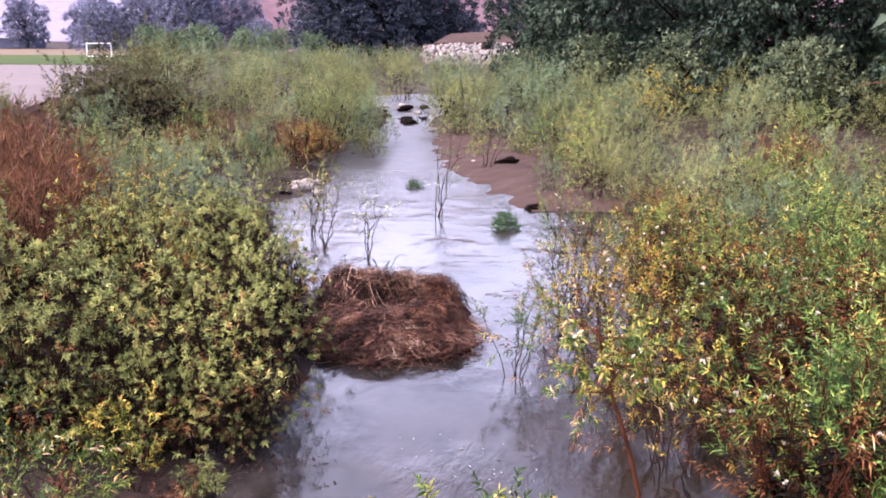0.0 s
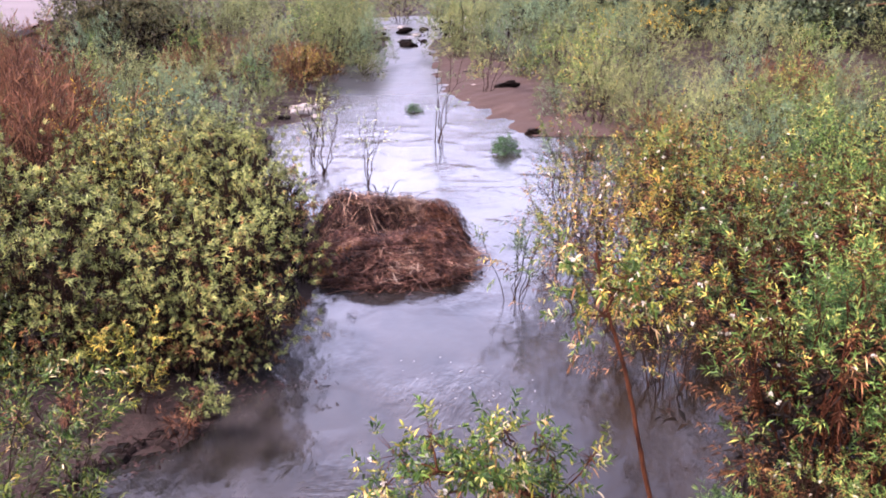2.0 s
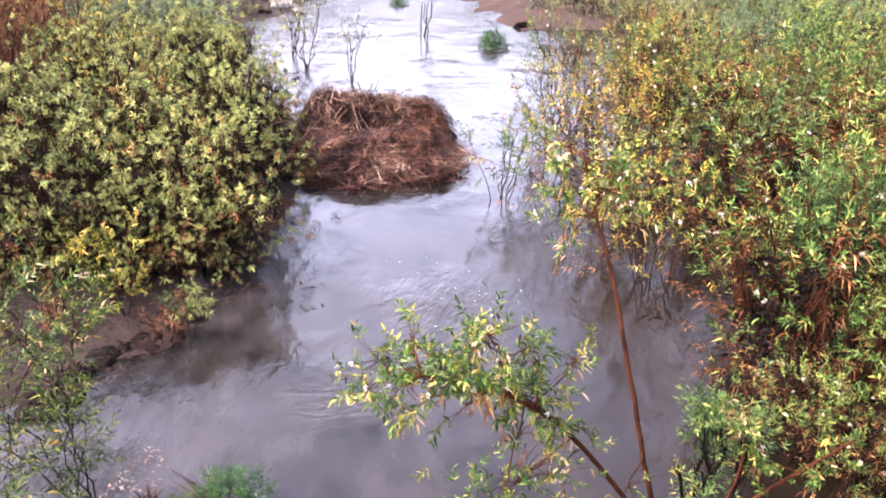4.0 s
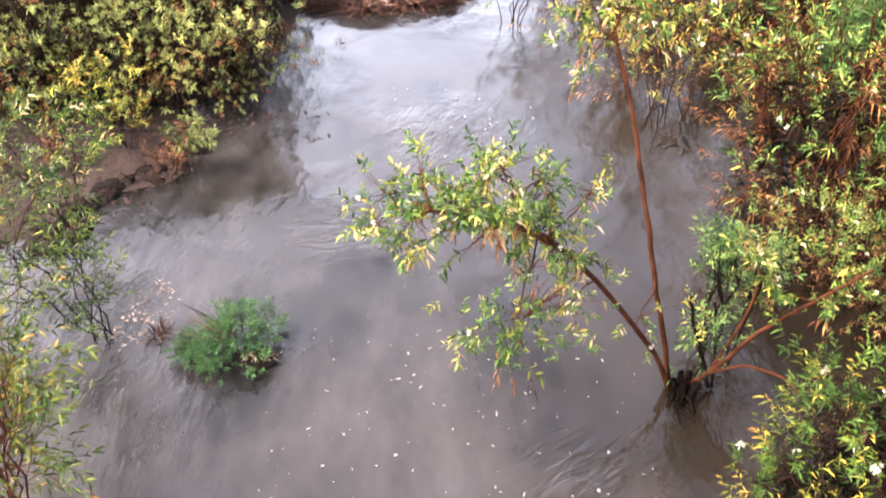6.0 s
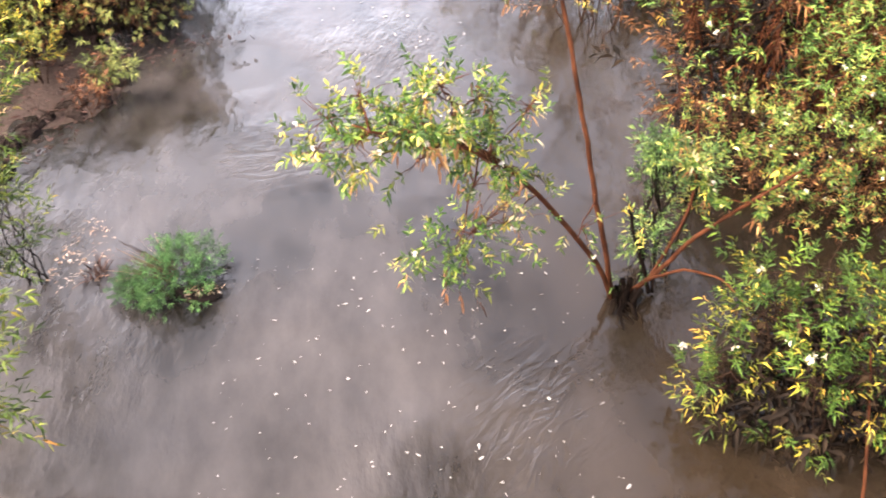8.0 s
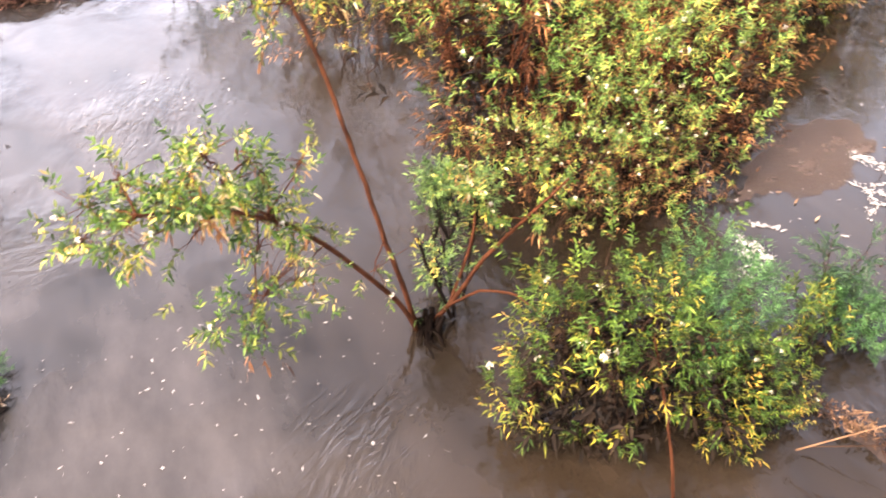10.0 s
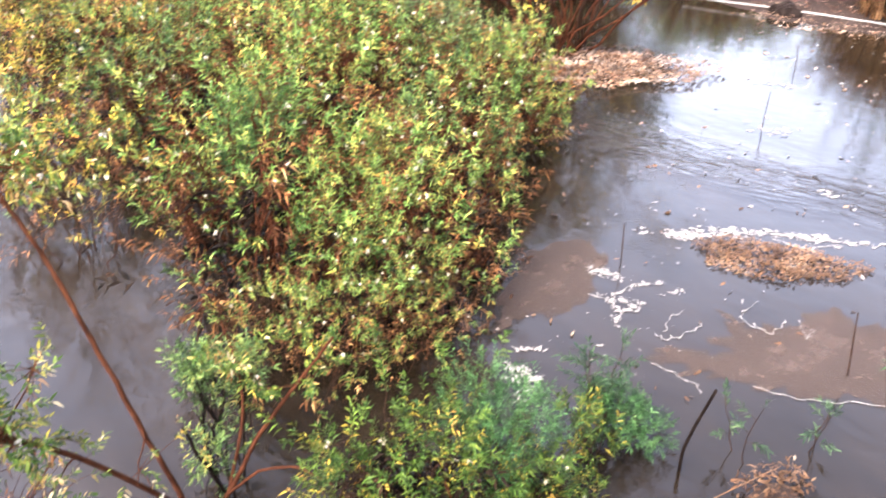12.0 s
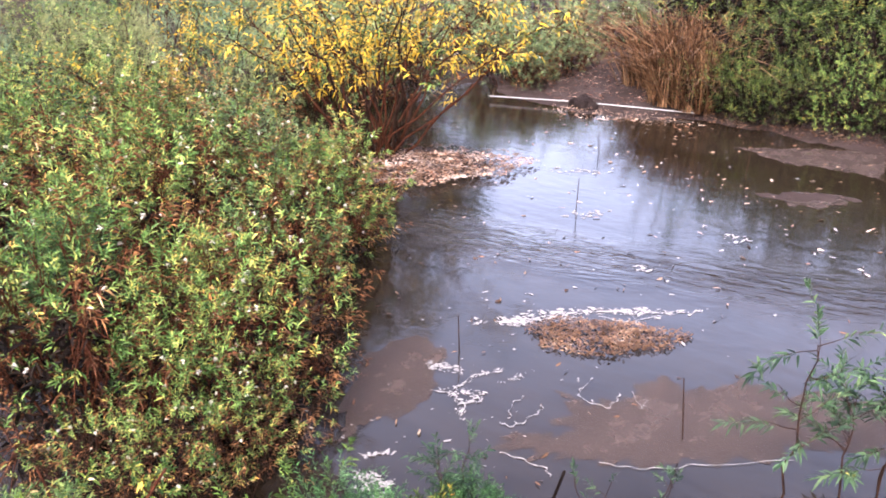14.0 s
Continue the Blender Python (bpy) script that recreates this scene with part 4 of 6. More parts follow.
for _ in range(6000):
    y = 24 + 76 * rng.random() ** 1.1
    x = rng.uniform(-0.62, 0.62) * (y + 6)
    stream = -2.2 - 0.035 * (y - 40)
    if (-4.8 < x < 3.6 and y < 34) or (-3.9 < x < 3.9 and y < 43) or (abs(x - stream) < 2.2 and y < 66) or (y < 25 and x > 0) or (x < -8 and y < 30) or (-9 < x < -4.4 and y < 34) or (x < -0.36 * y and y > 40):
        continue
    gap = 2.2 + 0.034 * y
    if free(x, y, gap):
        mid = y < 38
        z = max(0.0, float(ground_height(np.array([x]), np.array([y]))[0]))
        s = rng.uniform(0.75, 1.1)
        if y > 56 and -0.04 < x / y < 0.09:
            s *= 0.66
        k = rng.integers(0, 12)
        ms = MID[k % 4] if mid else FAR[k % 3]
        shrub(ms, "shrub", LABEL["far"], x, y, z, k * 30, s, "shrubs in the far thicket")
# the thicket closes again before the stone bank
for i in range(44):
    x, y = -30 + 46 * (i + rng.uniform(-0.4, 0.4)) / 44, 96 + 9 * (i % 3) + rng.uniform(-3, 3)
    z = max(0.0, float(ground_height(np.array([x]), np.array([y]))[0]))
    shrub(FAR[(2 * i) % 3 if i % 5 else 1], "shrub", LABEL["far"], x, y, z, i * 67, rng.uniform(0.66, 0.9) * (0.78 if -2 < x < 10 else 1.0), "shrubs in the far thicket")


# ---- the heap of dead reeds in the stream ----
def reed_heap():
    ob = thing("reed_heap", -0.93, 13.4, 0)
    rng = np.random.default_rng(31)
    a, b = 1.3, 1.55
    # hummocks: x, y, radius, height
    mounds = [(-0.75, 0.75, 0.5, 0.62), (-0.2, 0.85, 0.5, 0.52), (0.5, 0.75, 0.55, 0.42), (0.85, 0.25, 0.45, 0.36), (-0.8, -0.1, 0.42, 0.3), (-0.4, -0.75, 0.5, 0.26), (0.3, -0.65, 0.55, 0.3), (0.75, -0.35, 0.42, 0.26), (-0.3, 0.3, 0.22, 0.3), (0.1, 0.45, 0.25, 0.3), (0.0, -1.15, 0.4, 0.14), (-0.95, 0.45, 0.3, 0.25), (1.02, 0.72, 0.4, 0.5), (-1.1, 0.8, 0.35, 0.45)]

    def top(x, y):
        r = (np.abs(x / a) ** 2.6 + np.abs(y / b) ** 2.6) ** (1 / 2.6)
        th = np.arctan2(y, x)
        r = r + 0.09 * np.sin(4 * th + 1.0) + 0.07 * np.sin(9 * th) + 0.04 * np.sin(17 * th)
        z = 0.16 * np.clip(1 - np.abs(r) ** 5, -0.5, 1)
        for mx, my, mr, mh in mounds:
            z = z + (0.72 + 0.08 * (my > 0)) * mh * np.exp(-((x - mx) ** 2 + (y - my) ** 2) / mr ** 2) * np.clip(1.15 - r, 0, 1) ** 0.5
        return np.where(r < 1.15, z - 0.3 * np.exp(-((x + 0.02) / 0.34) ** 2 - ((y - 0.12) / 0.3) ** 2), -0.15)

    x, y = np.meshgrid(np.linspace(-a * 1.15, a * 1.15, 50), np.linspace(-b * 1.15, b * 1.15, 60), indexing="ij")
    v = np.stack([x, y, top(x, y) - 0.06], -1).reshape(-1, 3)
    i, j = np.meshgrid(np.arange(49), np.arange(59), indexing="ij")
    f = np.stack([i * 60 + j, (i + 1) * 60 + j, (i + 1) * 60 + j + 1, i * 60 + j + 1], -1).reshape(-1, 4)
    # coloured near-black so that the gaps between reeds look deeply shaded
    part("core", mesh_np("core", v, [f], DARK_BARK, True), ob, "near-black core that puts shade into the gaps between reeds")

    def strands(name, label, n, cx, cy, sx, sy, mat, length, width, lift, arch, comb):
        """Reeds strewn about a place: combed along a direction, draped over the heap and arched off it."""
        px, py = cx + rng.normal(size=n) * sx, cy + rng.normal(size=n) * sy
        inside = (np.abs(px / a) ** 2.6 + np.abs(py / b) ** 2.6) < 1.12
        px, py = px[inside], py[inside]
        k = len(px)
        th = np.arctan2(py, px)
        way = np.stack([-np.sin(th) * comb[0] + comb[1], np.cos(th) * comb[0] + comb[2], np.zeros(k)], 1) + rng.normal(size=(k, 3)) * [1.2, 1.2, 0.5]
        way = unit(way)
        ln, w = rng.uniform(*length, k), rng.uniform(*width, k)
        c = np.stack([px, py, top(px, py) + rng.uniform(-0.04, lift, k)], 1)
        bend = rng.normal(size=(k, 3)) * [0.16, 0.16, 0.02] * ln[:, None] + np.stack([np.zeros(k), np.zeros(k), rng.uniform(0, arch, k) * ln], 1)
        side = unit(np.cross(way, [0, 0, 1.0] + rng.normal(size=(k, 3)) * 0.6))
        rows = []
        for t in (-0.5, -0.3, -0.1, 0.1, 0.3, 0.5):
            p = c + way * (ln * t)[:, None] + bend * (1 - (2 * t) ** 2)
            g = top(p[:, 0], p[:, 1])
            p[:, 2] = np.maximum(p[:, 2], np.maximum(g - 0.03, 0.0))
            p[:, 2] = np.minimum(p[:, 2], np.maximum(g, 0.0) + 0.05 + lift + arch * 0.3)
            rows += [p - side * w[:, None], p + side * w[:, None]]
        m = np.arange(k)[:, None] * 12
        quads = np.concatenate([m + [q, q + 1, q + 3, q + 2] for q in (0, 2, 4, 6, 8)])
        tagged(part(name, mesh_np(name, np.stack(rows, 1).reshape(-1, 3), [quads], mat), ob, label), kind="stuff")

    strands("matted_reed", "matted dark red-brown reeds", 8000, 0.0, 0.0, 0.75, 0.9, STRAW, (0.12, 0.55), (0.0025, 0.006), 0.12, 0.14, (1.0, 0.4, -0.1))
    strands("matted_reed", "reddish-brown reeds combed round the front", 4200, 0.1, -0.7, 0.65, 0.42, STRAW, (0.3, 1.0), (0.003, 0.007), 0.07, 0.05, (0.8, 0.9, 0.1))
    strands("orange_reed", "rust-orange reeds", 2600, 0.6, 0.1, 0.35, 0.55, RUST_REED, (0.15, 0.6), (0.003, 0.006), 0.08, 0.08, (0.6, -0.3, 0.5))
    strands("bleached_reed", "bleached tan reed stalks", 420, -0.4, 0.65, 0.5, 0.3, PALE_REED, (0.25, 0.8), (0.003, 0.008), 0.1, 0.25, (0.5, 0.3, -0.7))
    strands("bleached_reed", "bleached tan reed stalks", 260, 0.0, 0.0, 0.8, 0.9, PALE_REED, (0.3, 0.9), (0.003, 0.008), 0.1, 0.12, (0.4, 0.8, -0.2))
    strands("dark_reed", "dark brown to near-black reeds", 2600, -0.55, -0.05, 0.45, 0.4, DARK_REED, (0.15, 0.6), (0.003, 0.008), 0.07, 0.06, (1.0, 0.0, -0.2))
    strands("dark_reed", "dark brown to near-black reeds", 900, 0.1, 0.15, 0.3, 0.2, DARK_REED, (0.15, 0.5), (0.003, 0.008), 0.1, 0.1, (1.0, 0.0, -0.2))
    strands("dark_reed", "dark brown to near-black reeds", 900, -0.3, -1.1, 0.5, 0.2, DARK_REED, (0.15, 0.5), (0.003, 0.008), 0.06, 0.05, (1.0, 0.5, 0.0))
    strands("dark_reed", "dark brown to near-black reeds", 1100, -1.0, 0.75, 0.2, 0.45, DARK_REED, (0.15, 0.5), (0.003, 0.008), 0.1, 0.1, (1.0, 0.0, 0.0))
    strands("dark_reed", "dark brown to near-black reeds", 2200, 0.1, -0.75, 0.75, 0.4, DARK_REED, (0.15, 0.6), (0.003, 0.008), 0.1, 0.1, (0.8, 0.9, 0.1))
    strands("dark_reed", "dark brown to near-black reeds trailing in the water", 900, 0.1, -1.35, 0.65, 0.14, DARK_REED, (0.1, 0.4), (0.004, 0.009), 0.03, 0.02, (0.3, 0.2, -0.3))
    strands("bleached_reed", "tuft of pale dry grass", 700, 0.32, 0.45, 0.17, 0.16, PALE_REED, (0.1, 0.35), (0.002, 0.004), 0.16, 0.2, (0.3, 0.0, -0.4))
    strands("bleached_reed", "long bleached stalks lying across the hollow", 60, -0.1, 0.1, 0.4, 0.2, PALE_REED, (0.5, 0.95), (0.005, 0.009), 0.16, 0.06, (0.1, 1.2, -0.5))
    twigs = []
    for i in range(110):
        p = rng.uniform(-1, 1, 2) * [a * 0.9, b * 0.45] + [0, b * 0.42]
        if i > 80:
            p = np.array([-0.1, 0.85]) + rng.normal(size=2) * [0.18, 0.1]
        z = float(top(np.array([p[0]]), np.array([p[1]]))[0])
        d = rng.normal(size=3) * [0.22, 0.2, 0.1] + [0, 0, 0.16 if i <= 80 else 0.27]
        twigs.append(tube(bent((p[0], p[1], z - 0.05), np.array([p[0], p[1], z]) + d, rng, 6, 0.2, 0.09), 0.008, 0.004, 4))
    v, f = joined(twigs)
    tagged(part("twig_mass", mesh_np("twig_mass", v, f, DARK_BARK, True), ob), kind="stuff")
    return tagged(ob, "heap of matted reddish-brown dead reeds stranded in the stream", "debris heap")


reed_heap()


# ---- the willow with the leaning bough ----
def bough_tree():
    ob = thing("leaning_willow", 1.62, 4.45, 0)
    o = np.array([1.62, 4.45, 0.0])
    rng = np.random.default_rng(33)
    tips, ways = [], []

    def limb(name, pts, r0, r1, mat, label=""):
        p = np.array(pts, float) - o
        t = np.linspace(0, 1, len(p))
        tt = np.linspace(0, 1, 4 * len(p))
        q = np.stack([np.interp(tt, t, p[:, k]) for k in range(3)], 1)
        q[1:-1] = (q[:-2] + q[1:-1] * 2 + q[2:]) / 4
        q[1:-1] += rng.normal(size=(len(q) - 2, 3)) * r1 * 0.25
        v, f = tube(q, r0, r1, 8)
        return q, part(name, mesh_np(name, v, f, mat, True), ob, label)

    def twigs_on(q, count, lo, reach, up, mat_list):
        for _ in range(count):
            k = int(rng.uniform(lo, 1) * (len(q) - 1))
            d = unit(rng.normal(size=3) * [1, 1, 0.5] + [0, 0, up]) * reach * rng.uniform(0.4, 1.1)
            line = bent(q[k], q[k] + d, rng, 5, 0.08, 0.04)
            mat_list.append(tube(line, 0.006, 0.0025, 4))
            for m in range(2, 5):
                for _ in range(2):
                    tips.append(line[m])
                    ways.append(d / reach + rng.normal(size=3) * 0.5)

    bough, bo = limb("bough", BOUGH, 0.02, 0.008, RED_BARK, "leaning reddish-brown bough")
    bough2, _ = limb("bough", BOUGH_FORK, 0.013, 0.006, RED_BARK)
    stem, _ = limb("stem", STEM, 0.021, 0.01, RED_BARK, "upright reddish-brown stem")
    side1, _ = limb("side_branch", SIDE_A, 0.02, 0.009, RED_BARK)
    side2, _ = limb("side_branch", SIDE_B, 0.014, 0.007, RED_BARK)
    side3, _ = limb("side_branch", SIDE_C, 0.012, 0.006, RED_BARK)
    dark, _ = limb("dead_stem", SIDE_D, 0.018, 0.011, DARK_BARK, "blackened dead stem")
    limb("dead_stem", SIDE_E, 0.013, 0.008, DARK_BARK, "blackened dead stem")
    tw = []
    twigs_on(bough, 22, 0.5, 0.32, 0.25, tw)
    twigs_on(bough2, 12, 0.3, 0.34, 0.4, tw)
    twigs_on(stem, 26, 0.8, 0.5, 0.2, tw)
    twigs_on(side1, 6, 0.7, 0.4, 0.4, tw)
    twigs_on(side2, 5, 0.7, 0.35, 0.4, tw)
    # the hanging spray under the bough
    low = np.array(SPRAY) - o
    tw.append(tube(bent(bough[int(len(bough) * 0.62)], low, rng, 5, -0.05, 0.02), 0.006, 0.003, 4))
    for _ in range(44):
        tips.append(low + rng.normal(size=3) * [0.2, 0.13, 0.1])
        ways.append(rng.normal(size=3) * [0.8, 0.8, 0.4])
    for x, y, z, n, spread in SPRAYS:
        c = np.array([x, y, z]) - o
        limbs = np.vstack([bough[len(bough) // 3:], bough2, stem[len(stem) // 4:len(stem) // 2]])
        near = limbs[np.argmin(np.linalg.norm(limbs - c, axis=1))]
        line = bent(near, c, rng, 6, 0.05, 0.03)
        tw.append(tube(line, 0.007, 0.003, 4))
        for _ in range(n):
            p = line[rng.integers(2, 6)] + rng.normal(size=3) * spread * np.array([1.0, 0.8, 0.6])
            tw.append(tube(bent(line[4], p, rng, 4, 0.05), 0.0035, 0.0015, 3))
            tips.append(p)
            ways.append((p - line[3]) / spread * 0.4 + rng.normal(size=3) * 0.4 + [0, 0, 0.25])
    v, f = joined(tw)
    tagged(part("twig_mass", mesh_np("twig_mass", v, f, RED_BARK, True), ob), kind="stuff")
    P, D = np.array(tips), np.array(ways)
    half = rng.random(len(P)) < 0.18
    for name, m, mat in (("leaves", half, AUTUMN), ("leaves", ~half, BOUGH_LEAF)):
        v, f = twig_leaves(P[m], D[m], 0.1, 11, 0.056, 0.28, rng, True, 1.4, 0.15)
        part(name, mesh_np(name, v, f, mat), ob)
    dead = rng.choice(len(P), 90)
    v, f = twig_leaves(P[dead] - [0, 0, 0.05], D[dead] * 0.5 + [0, 0, -1.0], 0.12, 5, 0.06, 0.24, rng, True, 0.6, 0.5)
    tagged(part("withered_leaf_mass", mesh_np("withered_leaf_mass", v, f, WITHER), ob, "hanging withered orange leaves"), kind="stuff")
    # stump, roots, caught debris
    v, f = joined([tube(bent((0.0, 0, -0.2), (rng.normal() * 0.07 + 0.08, rng.normal() * 0.07, 0.14), rng, 5, 0, 0.06), 0.05, 0.02, 7) for _ in range(9)]
                  + [tube(bent((0, 0, 0.05), (rng.normal() * 0.1, -0.12 + rng.normal() * 0.1, -0.02), rng, 5, 0.1, 0.05), 0.014, 0.005, 5) for _ in range(16)])
    tagged(part("root_tangle", mesh_np("root_tangle", v, f, DARK_BARK, True), ob, "blackened wet roots"), kind="stuff")
    # pale seed heads
    pick = rng.choice(len(P), 40, replace=False)
    pieces = [seed_head(P[k] + rng.normal(size=3) * 0.03, 0.01, rng) for k in pick]
    v, f = joined(pieces)
    tagged(part("seed_fluff", mesh_np("seed_fluff", v, f, PETAL), ob, "fluffy white seed heads"), kind="stuff")
    return tagged(ob, "leaning willow with red-brown limbs and yellowing leaves on a blackened stump", "tree")


BOUGH = [(1.58, 4.49, -0.05), (1.43, 4.41, 0.37), (1.15, 4.34, 0.82), (0.88, 4.21, 1.24), (0.73, 4.09, 1.48), (0.58, 4.01, 1.65), (0.41, 3.93, 1.81), (0.23, 3.80, 1.97), (0.06, 3.74, 2.05), (-0.10, 3.66, 2.13)]
BOUGH_FORK = [(0.73, 4.09, 1.48), (0.62, 4.08, 1.60), (0.49, 4.08, 1.70), (0.40, 4.06, 1.85), (0.33, 4.04, 2.08)]
STEM = [(1.59, 4.51, -0.07), (1.47, 4.56, 0.50), (1.39, 4.64, 0.84), (1.31, 4.71, 1.25), (1.22, 4.84, 1.68), (1.16, 5.01, 2.02), (1.07, 5.07, 2.30), (1.01, 5.19, 2.51), (0.96, 5.30, 2.78)]
SIDE_A = [(1.66, 4.49, -0.01), (1.80, 4.40, 0.24), (2.02, 4.39, 0.58), (2.26, 4.38, 0.81), (2.49, 4.42, 0.94), (2.72, 4.45, 1.09)]
SIDE_B = [(1.80, 4.43, 0.21), (1.93, 4.48, 0.48), (2.04, 4.54, 0.75), (2.10, 4.68, 0.98), (2.10, 4.85, 1.27)]
SIDE_C = [(1.79, 4.40, 0.24), (1.97, 4.27, 0.44), (2.11, 4.00, 0.59), (2.20, 3.72, 0.58)]
SIDE_D = [(1.84, 4.47, 0.03), (1.76, 4.55, 0.31), (1.70, 4.61, 0.50), (1.65, 4.65, 0.72)]
SIDE_E = [(1.87, 4.48, 0.02), (1.87, 4.56, 0.33), (1.82, 4.64, 0.68)]
SPRAY = (0.35, 3.89, 1.10)
SPRAYS = [  # x, y, z, twigs, spread: leafy sprays along the bough, and two off the upright stem
    (-0.48, 3.95, 1.82, 16, 0.10), (-0.36, 3.9, 2.10, 14, 0.10), (-0.16, 3.9, 2.24, 16, 0.10), (0.05, 3.9, 2.12, 14, 0.10), (0.26, 3.95, 2.2, 16, 0.10),
    (0.51, 4.05, 2.04, 12, 0.09), (0.83, 4.2, 1.92, 12, 0.10), (-0.22, 3.85, 1.93, 16, 0.11), (0.12, 3.85, 1.78, 10, 0.09), (0.45, 4.0, 1.46, 6, 0.08),
    (0.33, 3.95, 1.02, 18, 0.13), (0.62, 4.1, 1.05, 8, 0.09), (1.2, 4.3, 0.75, 6, 0.09),
]
bough_tree()
stump_bush = shrub_meshes(180, 0.4, 1.25, 260, 0.06, 11, 6, COOL, DARK_BARK, True, 0.22, 0.1, 0.14, 0.01)
shrub(stump_bush, "small_willow", "small dark green willow growing by the blackened stump", 1.95, 4.8, 0, 30)

# ---- the near bush and its feathery neighbour ----
near_bush = shrub_meshes(181, 0.95, 1.45, 430, 0.08, 12, 20, SHOOT, BROWN_BARK, True, 0.2, 0.35, 0.15, 0.008, 0.35, heads=12, dense=240, lobe=(0.16, 0.3), wisps=12, dry=AUTUMN, scorch=0.2)
shrub(near_bush, "near_willow", "low bushy green willow with yellow leaves at the water's edge", 2.5, 3.3, 0, 0, 0.86)
shrub(near_bush, "near_willow", "low yellowing willow beside the feathery shrub", 3.3, 3.0, 0, 140, 0.5)
feather = shrub_meshes(182, 0.65, 1.4, 560, 0.065, 18, 11, FEATHER, BROWN_BARK, True, 0.13, 0.3, 0.26, 0.009, 0.15)
shrub(feather, "feathery_shrub", "feathery bright green shrub standing in shallow water", 3.2, 3.35, 0, 0, 0.76)
shrub(feather, "feathery_shrub", "feathery blue-green shrub within the willow thicket", 3.7, 7.2, 0.75, 90, 0.75)

# ---- grass tufts in the water ----
def tuft_meshes(seed, R, H, n, mat, w=0.012, droop=0.5, wild=0.0):
    rng = np.random.default_rng(seed)
    th, r = rng.uniform(0, 2 * np.pi, n), np.sqrt(rng.random(n))
    c = np.stack([np.cos(th) * r * R * 0.55, np.sin(th) * r * R * 0.55, np.full(n, -0.02)], 1)
    out = np.stack([np.cos(th) * r, np.sin(th) * r, np.zeros(n)], 1) + rng.normal(size=(n, 3)) * [0.4, 0.4, 0]
    ln = H * rng.uniform(0.5, 1.15, n)
    out *= 1 + wild * rng.normal(size=(n, 1))
    side = unit(np.cross(out + [0, 0, 0.6], [0, 0, 1.0] + rng.normal(size=(n, 3)) * 0.3))
    rows = []
    for t in (0, 0.4, 0.75, 1.0):
        p = c + np.array([0, 0, 1.0]) * (ln * (t - droop * 0.55 * t * t))[:, None] + out * (R * (0.25 * t + 0.45 * t * t))
        ww = w * (1 - 0.85 * t)
        rows += [p - side * ww, p + side * ww]
    v = np.stack(rows, 1).reshape(-1, 3)
    k = np.arange(n)[:, None] * 8
    return mesh_np("grass", v, [np.concatenate([k + [0, 1, 3, 2], k + [2, 3, 5, 4], k + [4, 5, 7, 6]])], mat)


def tuft(name, label, x, y, mesh, z=0.0, turn=0.0, size=1.0, group="grass tufts in the stream", category="grass"):
    ob = thing(name, x, y, z, turn, size)
    tagged(part("grass", mesh, ob), kind="stuff")
    return tagged(ob, label, category, group)


green = shrub_meshes(190, 0.42, 0.5, 330, 0.06, 14, 14, FEATHER, BROWN_BARK, True, 0.16, 0.3, 0.14, 0.004, 0.3)
g1 = shrub(green, "leafy_tuft", "bright green feathery tuft with a dark muddy foot", -1.58, 4.95, -0.02, 0, 0.72, "leafy tufts in the stream", "plant")
stalks = part("dry_stalk", tuft_meshes(191, 0.2, 0.75, 34, PALE_REED, 0.009, 0.2), g1, "dry tan stalks")
stalks.matrix_basis = pose(-0.12, 0.1, 0.12, 18, -32, 0)
tagged(stalks, kind="stuff")
shrub(green, "leafy_tuft", "small feathery green tuft beside a larger one", -1.92, 4.88, -0.02, 70, 0.42, "leafy tufts in the stream", "plant")
shrub(green, "leafy_tuft", "dark green tuft leaning in the current", 1.5, 21.4, -0.12, 20, 0.9, "leafy tufts in the stream", "plant")
shrub(green, "leafy_tuft", "small green tuft in midstream", -1.0, 27.6, -0.1, 110, 0.6, "leafy tufts in the stream", "plant")
dry = tuft_meshes(194, 1.3, 3.5, 190, TANGRASS, 0.022, 1.0, 1.6)
for x, y, s in ((18.5, 8.2, 0.75), (19.2, 8.4, 1.0), (19.9, 9.0, 1.05), (18.3, 7.5, 0.7), (20.6, 8.6, 1.1), (19.1, 7.6, 0.95), (19.6, 7.9, 1.0), (19.4, 9.3, 0.8), (19.0, 8.2, 0.88)):
    tuft("tall_dry_grass", "tall clump of dry tan grass on the muddy bank", x - 0.2, y - 0.15, dry, 0.15, x * 40, s, "tall dry grass on the bank")
tuft("dead_tuft", "small clump of dead brown twigs in the water", -2.25, 5.15, tuft_meshes(195, 0.18, 0.2, 60, STRAW, 0.008), 0, 0, 0.8)

